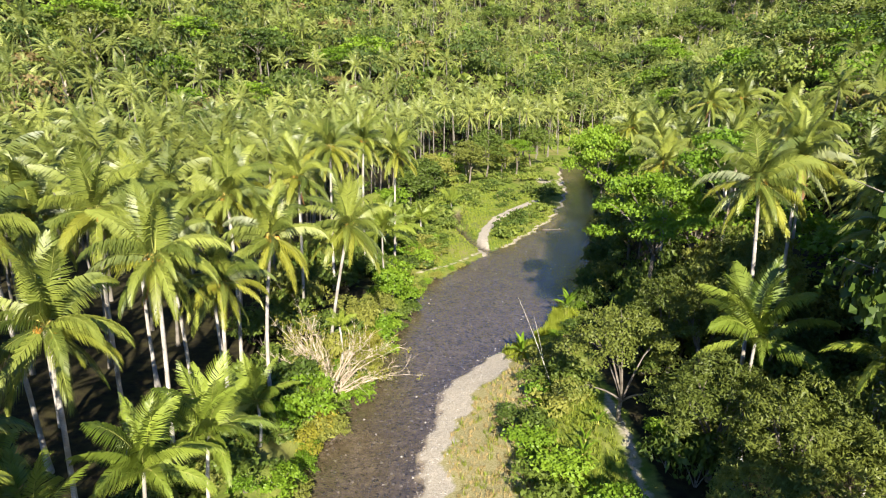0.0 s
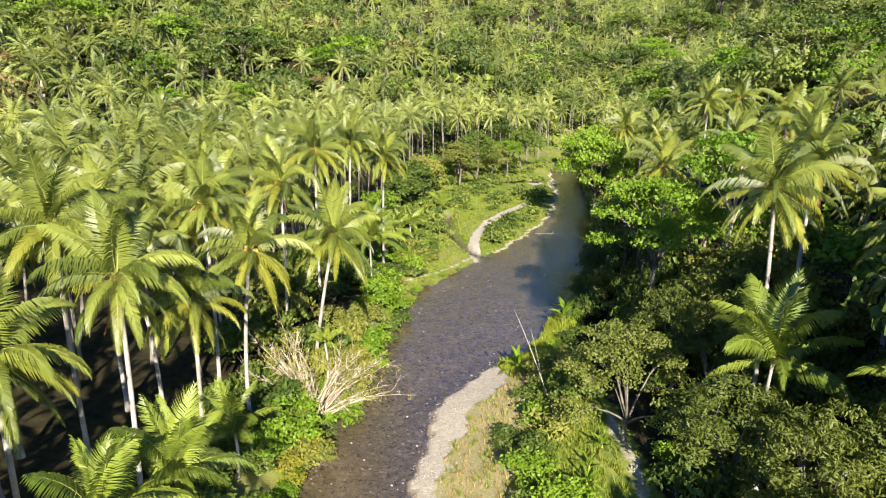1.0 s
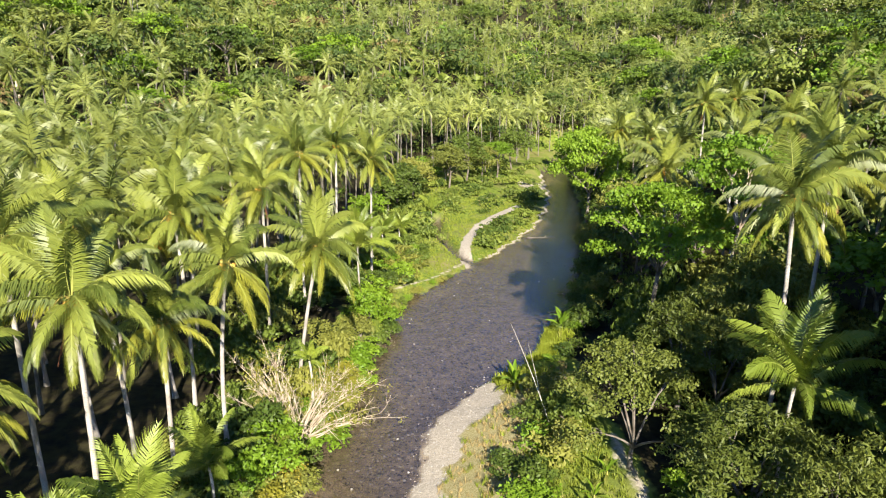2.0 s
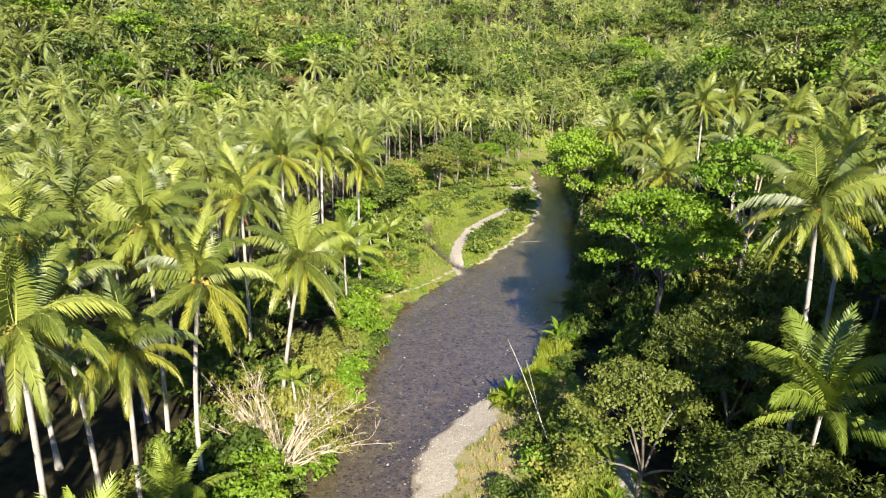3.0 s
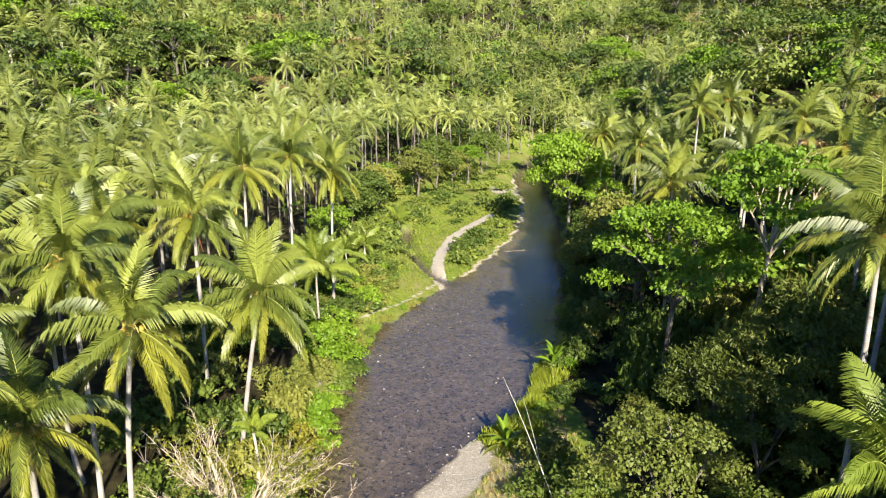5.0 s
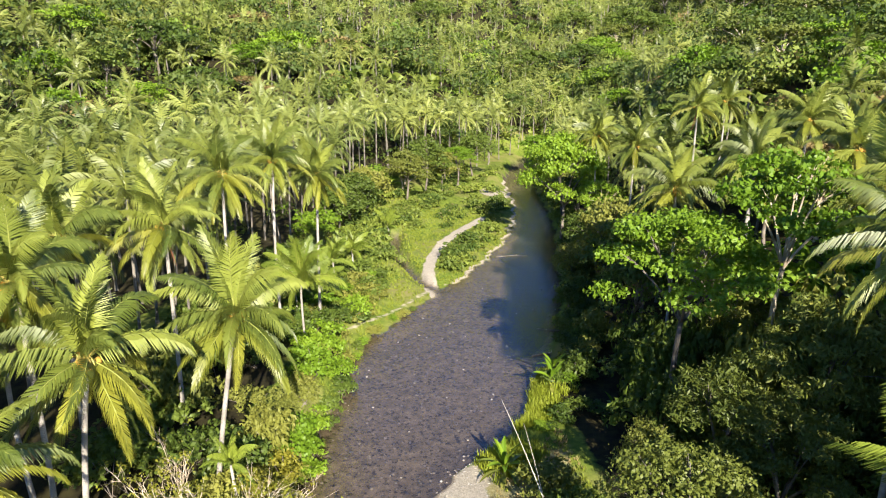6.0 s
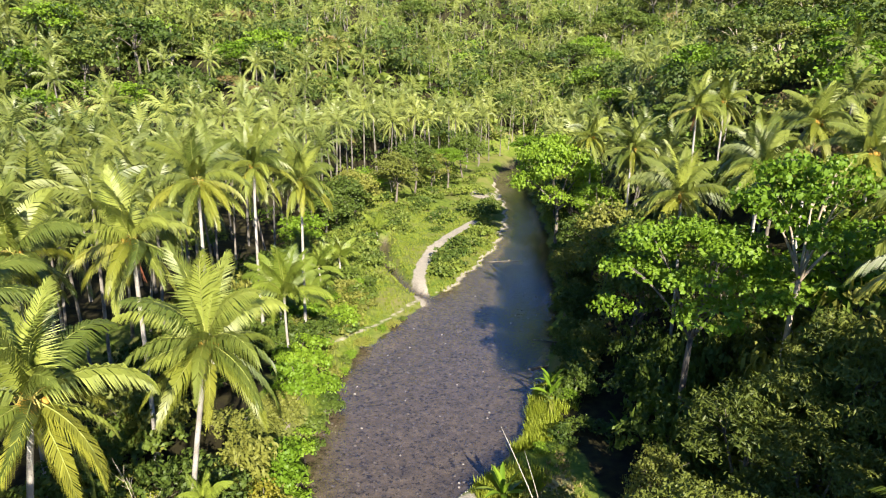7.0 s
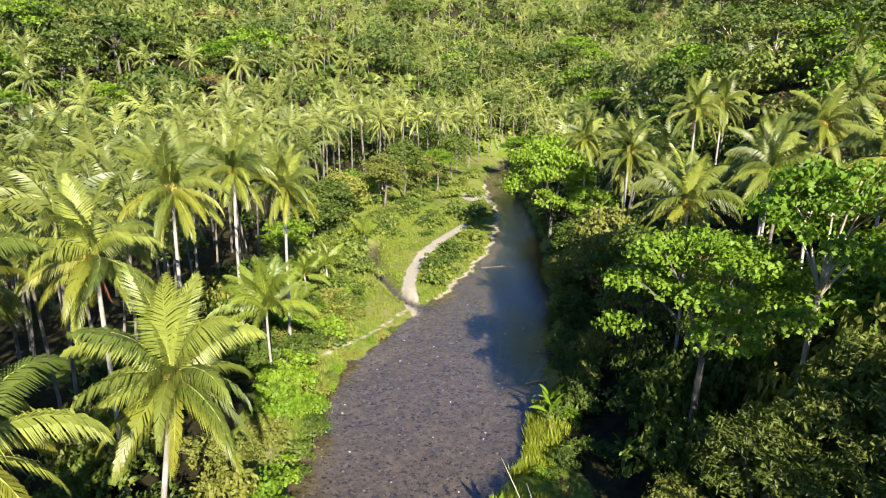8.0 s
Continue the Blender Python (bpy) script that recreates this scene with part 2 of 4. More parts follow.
def right_shore(y):
    return np.interp(y, *RIGHT) + 0.4 * np.sin(y * 0.5 + 2) + 0.2 * np.sin(y * 1.9)


def near_line(x, y, line):
    """Distance to a line of points."""
    best = np.full(np.broadcast(x, y).shape, 1e9)
    for (ax, ay), (bx, by) in zip(line, line[1:]):
        k = np.clip(((x - ax) * (bx - ax) + (y - ay) * (by - ay)) / ((bx - ax) ** 2 + (by - ay) ** 2), 0, 1)
        best = np.minimum(best, np.hypot(x - ax - k * (bx - ax), y - ay - k * (by - ay)))
    return best


MEADOW_PATH = [(9.3, 127.5), (8.6, 134), (8.9, 142), (10.6, 151), (13.5, 161), (18.5, 172), (27, 188)]
BANK_PATH = [(8.2, 132), (3.7, 125), (0.3, 120), (-5, 113)]
FOREST_TRAIL = [(17.6, 64), (17.2, 60), (17.4, 54.5), (16.9, 49), (17.2, 43), (18.5, 30)]
CREEK = [(11.5, 130), (7.2, 137), (5, 147), (3.2, 157), (4, 172)]


def pool(x, y):
    """Where the river runs deep along its outer bank and its bed is painted dark for shade."""
    edge = 13.8 + 0.22 * (y - 105) - 14 * step(150, 172, y)
    return step(0, 3.5, x - edge) * step(102, 110, y) * (1 - step(236, 252, y))


def ground_z(x, y):
    x, y = np.asarray(x, float), np.asarray(y, float)
    l, r = left_shore(y) - x, x - right_shore(y)
    land = np.maximum(l, r)
    meadow = step(95, 125, y) * (1 - step(235, 255, y))
    bank_left = (3.0 - 2.1 * meadow) * step(0, 3.0 + 4.5 * meadow, l)
    bar = 1 - step(78, 92, y)
    bank_right = (1.4 - 0.1 * bar) * step(0, 3 + 9 * bar, r)
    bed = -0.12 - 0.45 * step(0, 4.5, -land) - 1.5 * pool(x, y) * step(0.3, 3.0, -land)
    z = np.where(land > 0, np.where(l > r, bank_left, bank_right), bed) + 0.12 * (land > 0) * step(0, 1, land)
    z += step(4, 60, land) * 2.2
    hill = 0.40 * np.logaddexp(0, (-0.62 * np.minimum(x, 0) - 1.25 * np.maximum(x, 0) + 0.78 * y - 155) / 9) * 9 * (x < 400)
    hill_right = 0.36 * np.logaddexp(0, (0.9 * x + 0.44 * y - 68) / 9) * 9 * (1 - step(60, 330, x) * 0.5) * (1 - step(170, 330, y) * (0.66 - 0.1 * step(130, 260, x)))
    back = 0.36 * np.logaddexp(0, (y - 400) / 25) * 25
    top = lambda h: 220 * np.tanh(h / 220)
    z += top(np.maximum(hill * step(-80, 40, y), hill_right) + back) * np.maximum(np.where(r > l, step(8, 50, land), step(10, 75, land)), step(290, 430, y))
    lumps = 0.5 * np.sin(x * 0.21 + 1.3 * np.sin(y * 0.13)) * np.sin(y * 0.17 + 0.8) + 0.2 * np.sin(x * 0.7 + y * 0.4) * np.sin(y * 0.8)
    z += lumps * step(3, 25, land) + 6 * np.sin(x * 0.035 + 0.5) * np.sin(y * 0.028) * step(90, 200, land)
    creek = near_line(x, y, CREEK)
    return z - (z + 0.15) * (1 - step(0.5, 2.2, creek)) * (land > -3)


def build_ground():
    def steps(*runs):
        out = [runs[0][0]]
        for start, end, gap in runs:
            out += list(np.linspace(start, end, max(1, round((end - start) / gap)) + 1)[1:])
        return np.array(out)
    xs = steps((-2500, -500, 250), (-500, -150, 25), (-150, -40, 4), (-40, 60, 0.9), (60, 150, 4), (150, 500, 25), (500, 2500, 250))
    ys = steps((-2500, -300, 275), (-300, -40, 20), (-40, 35, 3), (35, 150, 0.9), (150, 260, 1.4), (260, 500, 8), (500, 900, 25), (900, 2500, 200))
    gx, gy = np.meshgrid(xs, ys)
    gz = ground_z(gx, gy)
    nx, ny = len(xs), len(ys)
    i = (np.arange(ny - 1)[:, None] * nx + np.arange(nx - 1)[None]).ravel()
    quads = np.stack([i, i + 1, i + nx + 1, i + nx], 1)
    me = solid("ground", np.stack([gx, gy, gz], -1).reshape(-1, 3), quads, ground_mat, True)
    l, r = left_shore(gy) - gx, gx - right_shore(gy)
    land = np.maximum(l, r)
    gravel = np.zeros_like(gx)
    bar = (1 - step(76, 84, gy)) * (r > -1)
    strip = 1.7 + 2.6 * step(58, 74, gy) + 0.5 * np.sin(gy * 0.9) + 0.35 * np.sin(gy * 2.3 + 1)
    gravel = np.maximum(gravel, bar * (1 - step(strip, strip + 1.5, r)) * step(-0.6, 0.1, r))
    for line, half, full in ((MEADOW_PATH, 0.75, 1.0), (BANK_PATH, 0.1, 0.55), (FOREST_TRAIL, 0.25, 0.62)):
        gravel = np.maximum(gravel, full * (1 - step(half, half + 0.8, near_line(gx, gy, line))))
    gravel = np.maximum(gravel, (1 - step(0.3, 1.6, l)) * step(-0.4, 0.2, l) * step(131, 139, gy) * (gy < 260))
    gravel = np.maximum(gravel, (1 - step(3, 6, np.hypot(gx - 37.5, (gy - 228) * 0.5))) * (l > 0))
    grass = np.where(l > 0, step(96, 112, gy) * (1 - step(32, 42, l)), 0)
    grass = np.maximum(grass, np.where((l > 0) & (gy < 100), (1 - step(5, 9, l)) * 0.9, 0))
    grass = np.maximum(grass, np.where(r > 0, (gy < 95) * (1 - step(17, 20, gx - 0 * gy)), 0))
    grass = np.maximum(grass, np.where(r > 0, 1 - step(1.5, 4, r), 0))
    # slopes stay mostly dark litter, which stands in for shade between crowns
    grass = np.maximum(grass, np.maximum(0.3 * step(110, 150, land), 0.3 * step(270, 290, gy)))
    dry = (1 - step(74, 84, gy)) * (r > 0) * step(strip, strip + 1, r) * (1 - step(6.5 + 0.04 * gy, 9.5 + 0.04 * gy, r))
    bed = 1 - step(-0.25, 0.15, land)
    bed = np.maximum(bed, 1 - step(0.5, 1.3, near_line(gx, gy, CREEK)))
    zone = np.stack([gravel, grass, bed, dry], -1).reshape(-1, 4)
    layer = me.color_attributes.new("zone", "FLOAT_COLOR", "POINT")
    layer.data.foreach_set("color", zone.ravel())
    tagged(new("ground", me), "valley floor and hillsides with litter, grass and gravel", "ground", kind="structure")


def build_water():
    ys = np.arange(-118.0, 316.0, 2.0)
    xl, xr = left_shore(ys) - 1.2, right_shore(ys) + 1.2
    k = np.linspace(0, 1, 12)[None]
    x = xl[:, None] * (1 - k) + xr[:, None] * k
    v = np.stack([x, np.repeat(ys[:, None], 12, 1), np.zeros_like(x)], -1).reshape(-1, 3)
    i = (np.arange(len(ys) - 1)[:, None] * 12 + np.arange(11)[None]).ravel()
    river = new("water", solid("water", v, np.stack([i, i + 1, i + 13, i + 12], 1), water_mat))
    river.visible_shadow = False
    tagged(river, "clear shallow river over a dark pebble bed", "river", kind="structure")
    line = np.array(CREEK, float)
    v = np.concatenate([line + [-1.0, 0], line + [1.0, 0]])
    v = np.column_stack([v, np.full(len(v), -0.02)])
    v[[0, len(line)], 1] += 1
    n = len(line)
    f = [(j, j + n, j + n + 1, j + 1) for j in range(n - 1)]
    creek = new("water", solid("water", v, f, water_mat))
    creek.visible_shadow = False
    tagged(creek, "narrow creek trickling into the river", "creek", kind="structure")


build_ground()
build_water()


# ---- leaves and crowns ----
def frond(seed, start, bend, length=5.8, pairs=92, wide=0.09, leaf=1.35, cut=2, rib=True):
    """A feather leaf along +x: an arching rib with two curtains of hanging leaflets. start, bend: degrees."""
    rng = np.random.default_rng(seed)
    s = np.linspace(0, 1, 40)
    ang = np.radians(start) - np.radians(bend) * s ** 1.5
    dx, dz = np.cos(ang), np.sin(ang)
    px = np.concatenate([[0], np.cumsum((dx[1:] + dx[:-1]) / 2)]) * length / 39
    pz = np.concatenate([[0], np.cumsum((dz[1:] + dz[:-1]) / 2)]) * length / 39
    sway = rng.normal(0, 0.4) * s ** 2
    lean = rng.normal(0, 0.2)
    pick = np.linspace(0, 39, (8 if cut == 2 else 4)).astype(int)
    pieces = []
    if rib:
        pieces.append(tube(np.stack([px, sway, pz], -1)[pick], np.linspace(0.055, 0.01, len(pick)), 3))
    verts, faces = [], []
    for k in range(pairs):
        q = 0.12 + 0.88 * k / (pairs - 1)
        j = min(39, int(q * 39))
        t = np.array([dx[j], 0, dz[j]])
        up = np.array([-dz[j], 0, dx[j]])
        size = leaf * (0.5 + 0.6 * math.sin(math.pi * min(1, 0.15 + q * 0.8))) * (1 - 0.4 * max(0, q - 0.85) / 0.15)
        for side in (-1, 1):
            base = np.array([px[j], sway[j], pz[j]]) + t * rng.normal(0, 0.03)
            out = np.array([0, side, 0])
            fall = rng.normal(0, 0.06)
            flat = abs(dx[j])
            d1 = t * (0.40 + 0.5 * q * q) + out * (0.66 - 0.3 * q) + up * (0.14 + side * lean + fall) + [0, 0, -0.25]
            d2 = t * (0.42 + 0.5 * q * q) + out * (0.40 - 0.28 * flat - 0.08 * q) + np.array([0, 0, (-1.05 + fall) * max(0.4, flat) + side * lean * 0.2])
            d1, d2 = d1 / np.linalg.norm(d1), d2 / np.linalg.norm(d2)
            l = size * rng.uniform(0.8, 1.12)
            half = t * wide / 2
            n = len(verts)
            if cut == 2:
                mid = base + d1 * l * 0.45
                tip = mid + d2 * l * 0.6
                verts += [base - half, base + half, mid + half, mid - half, tip]
                faces += [(n, n + 1, n + 2), (n, n + 2, n + 3), (n + 3, n + 2, n + 4)]
            else:
                tip = base + d1 * l * 0.5 + d2 * l * 0.5
                verts += [base - half, base + half, tip]
                faces += [(n, n + 1, n + 2)]
    pieces.append((np.array(verts), np.array(faces)))
    return join(pieces)


def ribbed(name, built, material, ribs):
    """A frond's mesh, its rib in a paler skin."""
    me = solid(name, *built, material)
    me.materials.append(rib_skin)
    me.polygons.foreach_set("material_index", np.arange(len(me.polygons)) < ribs)
    return me


# near fronds, from the upright spear to the hanging skirt
FROND_KINDS = [(84, 34), (70, 66), (52, 92), (34, 98), (16, 90), (-4, 74), (-24, 54), (-44, 36)]
NEAR_FRONDS = [[ribbed("frond", frond(10 * k + j, a + 4 * j, b), m, 43)
                for j, m in enumerate((palm_leaf, palm_leaf if k < 5 else old_palm_leaf))] for k, (a, b) in enumerate(FROND_KINDS)]
YOUNG_FRONDS = [ribbed("frond", frond(100 + k, a, b, 5.8, 92, 0.09, 1.3), young_palm_leaf, 43) for k, (a, b) in
                enumerate([(84, 26), (76, 46), (66, 66), (50, 80), (32, 84), (10, 70)])]
DEAD_FROND = solid("frond", *frond(140, -62, 22, 3.6, 26, 0.08, 0.6), dead_leaf)


def ball(radius, at, seed, squash=1.0):
    """A small uneven ball."""
    bm = bmesh.new()
    bmesh.ops.create_icosphere(bm, subdivisions=1, radius=radius)
    v = np.array([p.co[:] for p in bm.verts])
    f = np.array([[p.index for p in face.verts] for face in bm.faces])
    bm.free()
    v *= 1 + np.random.default_rng(seed).normal(0, 0.08, (len(v), 1))
    v[:, 2] *= squash
    return v + np.asarray(at, float), f


def flower_stalks(seed):
    rng = np.random.default_rng(seed)
    pieces = []
    for k in range(10):
        a, l = k * 0.63 + rng.normal(0, 0.2), rng.uniform(0.8, 1.25)
        end = (l * 0.8 * math.cos(a), l * 0.8 * math.sin(a), rng.uniform(-0.35, 0.35))
        pieces.append(tube(bent((0, 0, 0), end, (0, 0, 0.25), 4), (0.045, 0.04, 0.03, 0.015), 3))
    return solid("flower_stalk", *join(pieces), stalk_skin)


NUT, STALKS = solid("coconut", *ball(0.17, (0, 0, 0), 200, 1.2), coconut_skin, True), [flower_stalks(300 + k) for k in range(2)]


def palm_trunk(foot, top, bow, thick=0.17, bark=None):
    """A ringed trunk from foot to top (relative to the palm's base) that bows and swells at its foot."""
    s = np.linspace(0, 1, 12)
    p = bent(foot, top, bow, 12)
    return solid("trunk", *tube(p, thick * (0.82 + 0.25 * (1 - s) + 0.9 * np.exp(-s * 14)), 8), bark or palm_bark, True)


def coconut_palm(x, y, z, foot=None, fronds=22, size=1.0, young=False, dead=0, nuts=True, label="", spin=0.0, rng=None):
    """A palm whose crown's heart is at x, y, z; foot: where it stands."""
    rng = rng or np.random.default_rng(int(abs(x * 31 + y * 17)) + 5)
    fx, fy = foot or (x + rng.normal(0, 0.9), y + rng.normal(0, 0.9))
    fz = float(ground_z(fx, fy))
    label = label or ("young coconut palm with long upright green fronds" if young else "tall coconut palm with pale ringed trunk and arching green fronds")
    ob = thing("coconut_palm", fx, fy, fz, label, "palm tree", "coconut palms by the river")
    heart = np.array([x - fx, y - fy, z - fz])
    bow = np.array([rng.normal(0, 0.25), rng.normal(0, 0.25), 0]) - np.array([heart[0], heart[1], 0]) * 0.12
    part("trunk", palm_trunk((0, 0, -0.3), heart - [0, 0, 0.15], bow, (0.15 if young else 0.19) * (0.8 + 0.2 * size)), ob)
    for i in range(fronds):
        k = i / (fronds - 1)
        phi = math.degrees(i * 2.39996 + spin + rng.normal(0, 0.13))
        if young:
            data = YOUNG_FRONDS[min(5, int(k * 5.99))]
        else:
            data = NEAR_FRONDS[min(7, int(k ** 0.85 * 7.99))][int(rng.integers(2))]
        s = size * rng.uniform(0.86, 1.08)
        part("frond", data, ob, at=pose(*heart, rng.normal(0, 9), rng.normal(0, 5), phi) @ Matrix.Scale(s, 4))
    for i in range(dead):
        part("frond", DEAD_FROND, ob, "withered brown frond hanging down",
             at=pose(*(heart - [0, 0, 0.3]), 0, 0, rng.uniform(0, 360)))
    if nuts and not young:
        bunch = part("flower_stalk", STALKS[int(rng.integers(2))], ob, "yellow branching flower stalk", at=pose(*heart, 0, 0, rng.uniform(0, 360)) @ Matrix.Scale(1.35, 4))
        for i in range(8):
            a = rng.uniform(0, 6.28)
            part("coconut", NUT, bunch, "orange-yellow coconut", at=pose(0.42 * math.cos(a), 0.42 * math.sin(a), rng.uniform(-0.5, 0.1)))
    return ob


def crown_of_fronds(seed, count, pairs, wide, leaf, length=5.7):
    """A whole crown in one mesh, each frond in a tint of its own."""
    rng = np.random.default_rng(seed)
    pieces, tints = [], []
    for i in range(count):
        k = i / (count - 1)
        a, b = FROND_KINDS[min(7, int(k ** 0.85 * 7.99))]
        v, f = frond(seed * 50 + i, a + rng.normal(0, 5), b, length, pairs, wide, leaf, 1, True)
        pieces.append((turned(v, i * 2.39996 + rng.normal(0, 0.15), rng.uniform(0.85, 1.08)), f))
        tints.append(np.full(len(v), rng.uniform(0, 0.6) + 0.4 * k))
    return solid("crown", *join(pieces), grove_palm_leaf, tints=np.concatenate(tints))


MID_CROWNS = [crown_of_fronds(20 + k, 20, 26, 0.24, 1.4) for k in range(6)]


def far_crown(seed, count, pairs, wide, length=5.9):
    """A crown for the far groves: the same arching fronds with fewer, broader leaflets."""
    rng = np.random.default_rng(seed)
    pieces = []
    for i in range(count):
        a, b = FROND_KINDS[min(7, int(i / (count - 1) * 7.99))]
        v, f = frond(seed * 50 + i, a + rng.normal(0, 6), b, length, pairs, wide, 1.5, 1, False)
        pieces.append((turned(v, i * 2.39996 + rng.normal(0, 0.2), rng.uniform(0.85, 1.1)), f))
    return join(pieces)


FAR_CROWN = [far_crown(40 + k, 20, 12, 0.46) for k in range(5)]
REMOTE_CROWN = [far_crown(60 + k, 14, 6, 0.85) for k in range(4)]


def mid_palm(x, y, height, rng):
    z = float(ground_z(x, y))
    ob = thing("coconut_palm", x, y, z, "coconut palm with pale trunk in the grove", "palm tree", "coconut palms of the grove")
    top = np.array([rng.normal(0, 1.0), rng.normal(0, 1.0), height])
    part("trunk", palm_trunk((0, 0, -0.4), top, (0, 0, 0), bark=shaded_palm_bark), ob)
    part("crown", MID_CROWNS[int(rng.integers(6))], ob, at=pose(*top, rng.normal(0, 6), rng.normal(0, 6), rng.uniform(0, 360)) @ Matrix.Scale(rng.uniform(0.92, 1.15), 4))


def leaf_cloud(seed, lumps, clusters, per, size, spread, long=1.0, loose=0.6):
    """Leaves in loose clusters over lumps (x, y, z, rx, rz): small bent blades, with gaps between the clusters."""
    rng = np.random.default_rng(seed)
    lumps = np.asarray(lumps, float)
    weight = lumps[:, 3] ** 2
    pick = rng.choice(len(lumps), clusters, p=weight / weight.sum())
    d = rng.normal(0, 1, (clusters, 3))
    d[:, 2] = np.abs(d[:, 2]) * 1.1 - 0.45
    d /= np.linalg.norm(d, axis=1, keepdims=True)
    r = rng.uniform(0.72, 1.06, (clusters, 1))
    centre = lumps[pick, :3] + d * r * np.stack([lumps[pick, 3], lumps[pick, 3], lumps[pick, 4]], -1)
    c = np.repeat(centre, per, 0)
    n = np.repeat(d, per, 0)
    m = len(c)
    c = c + rng.normal(0, 1, (m, 3)) * np.array([spread, spread, spread * 0.45])
    n = n * (1.2 - loose) + rng.normal(0, loose, (m, 3)) + [0, 0, 0.35]
    n /= np.linalg.norm(n, axis=1, keepdims=True)
    a = np.cross(n, rng.normal(0, 1, (m, 3)))
    a /= np.linalg.norm(a, axis=1, keepdims=True)
    b = np.cross(n, a)
    s = size * rng.uniform(0.6, 1.25, (m, 1))
    a, b = a * s * long, b * s * 0.62
    v = np.stack([c - a, c - b + n * s * 0.12, c + a - n * s * 0.2, c + b + n * s * 0.12], 1).reshape(-1, 3)
    i = np.arange(m)[:, None] * 4
    f = np.concatenate([i + [0, 1, 3], i + [1, 2, 3]])
    return v, f


def lumps_for(seed, count, radius, low, high, lump, flat):
    """Lumps spread in a dome of that radius between two heights."""
    rng = np.random.default_rng(seed)
    out = []
    for i in range(count):
        r, a = radius * math.sqrt((i + 0.3) / count), i * 2.39996 + rng.normal(0, 0.3)
        z = low + (high - low) * (1 - (r / radius) ** 2 * rng.uniform(0.5, 1)) + rng.normal(0, 0.3)
        k = lump * rng.uniform(0.75, 1.25)
        out.append((r * math.cos(a), r * math.sin(a), z, k, k * flat))
    return out


def limbs(lumps, base_r, seed, split=0.35, count=9, forks=3):
    """A trunk that forks into limbs, one to each of the larger lumps."""
    rng = np.random.default_rng(seed)
    top = max(l[2] for l in lumps)
    fork = np.array([rng.normal(0, 0.3), rng.normal(0, 0.3), top * split])
    pieces = [tube(bent((0, 0, -0.4), fork, rng.normal(0, 0.2, 3) * [1, 1, 0], 6), np.linspace(base_r * 1.3, base_r * 0.8, 6), 7)]
    for l in sorted(lumps, key=lambda q: -q[3])[:count]:
        end = np.array(l[:3]) + [0, 0, l[4] * 0.3]
        pts = bent(fork - [0, 0, 0.3], end, (0, 0, 0.10 * np.linalg.norm(end - fork)), 6)
        pieces.append(tube(pts, np.linspace(base_r * 0.6, 0.03, 6), 5))
        for j in range(forks):
            tip = end + rng.normal(0, 0.6, 3) * [l[3], l[3], l[4]]
            pieces.append(tube(bent(pts[3], tip, (0, 0, 0.2), 4), np.linspace(base_r * 0.25, 0.015, 4), 3))
    return join(pieces)


def tree_kind(seed, count, radius, low, high, lump, flat, clusters, per, leaf, spread, material, bark=None, base_r=0.25, long=1.0):
    lumps = lumps_for(seed, count, radius, low, high, lump, flat)
    return (solid("trunk", *limbs(lumps, base_r, seed, 0.92 * low / high, 7), bark or tree_bark, True),
            solid("crown", *leaf_cloud(seed, lumps, clusters, per, leaf, spread, long), material))


# kinds of trees, each about its true size: trunk and crown
KINDS = {
    "flat": tree_kind(1, 26, 5.6, 2.6, 10.0, 1.25, 0.4, 470, 16, 0.145, 0.34, feather_leaf, tree_bark, 0.2),
    "bright": tree_kind(2, 22, 6.2, 11.5, 18.5, 1.7, 0.45, 560, 14, 0.215, 0.40, bright_leaf),
    "spread": tree_kind(12, 26, 5.9, 6.4, 14.2, 1.8, 0.5, 620, 14, 0.24, 0.42, bright_leaf),
    "dark": tree_kind(3, 14, 5.5, 6.0, 13.0, 2.4, 0.8, 300, 12, 0.32, 0.5, tree_leaf),
    "feather": tree_kind(4, 17, 4.6, 4.0, 12.8, 1.3, 0.8, 460, 18, 0.11, 0.36, feather_leaf, long=2.2),
    "olive": tree_kind(5, 13, 4.8, 6.0, 12.0, 2.1, 0.8, 300, 12, 0.28, 0.45, olive_leaf),
    "open": tree_kind(6, 18, 5.8, 15.5, 22.5, 1.6, 0.5, 330, 13, 0.25, 0.42, bright_leaf, pale_bark),
    "round": tree_kind(7, 9, 2.4, 2.2, 5.0, 1.5, 0.85, 240, 18, 0.11, 0.28, olive_leaf, long=1.5, base_r=0.12),
    "grove_dark": tree_kind(9, 12, 5.0, 6.0, 12.0, 2.3, 0.75, 170, 9, 0.42, 0.55, tree_leaf),
    "grove_bright": tree_kind(10, 12, 5.0, 6.0, 12.0, 2.3, 0.6, 170, 9, 0.42, 0.55, bright_leaf),
    "grove_olive": tree_kind(11, 12, 5.2, 6.0, 11.0, 2.3, 0.6, 170, 9, 0.40, 0.55, olive_leaf, pale_bark),
    "canopy_dark": tree_kind(13, 22, 7.0, 8.5, 14.0, 2.3, 0.5, 340, 6, 0.42, 0.5, tree_leaf),
    "canopy_bright": tree_kind(14, 18, 6.2, 7.5, 13.5, 2.1, 0.55, 320, 6, 0.42, 0.5, bright_leaf),
    "canopy_olive": tree_kind(15, 20, 6.6, 7.5, 13.0, 1.9, 0.45, 340, 6, 0.38, 0.48, feather_leaf, pale_bark),
    "brown": tree_kind(8, 12, 5.5, 6.0, 10.0, 1.9, 0.5, 150, 9, 0.4, 0.5, brown_leaf),
}
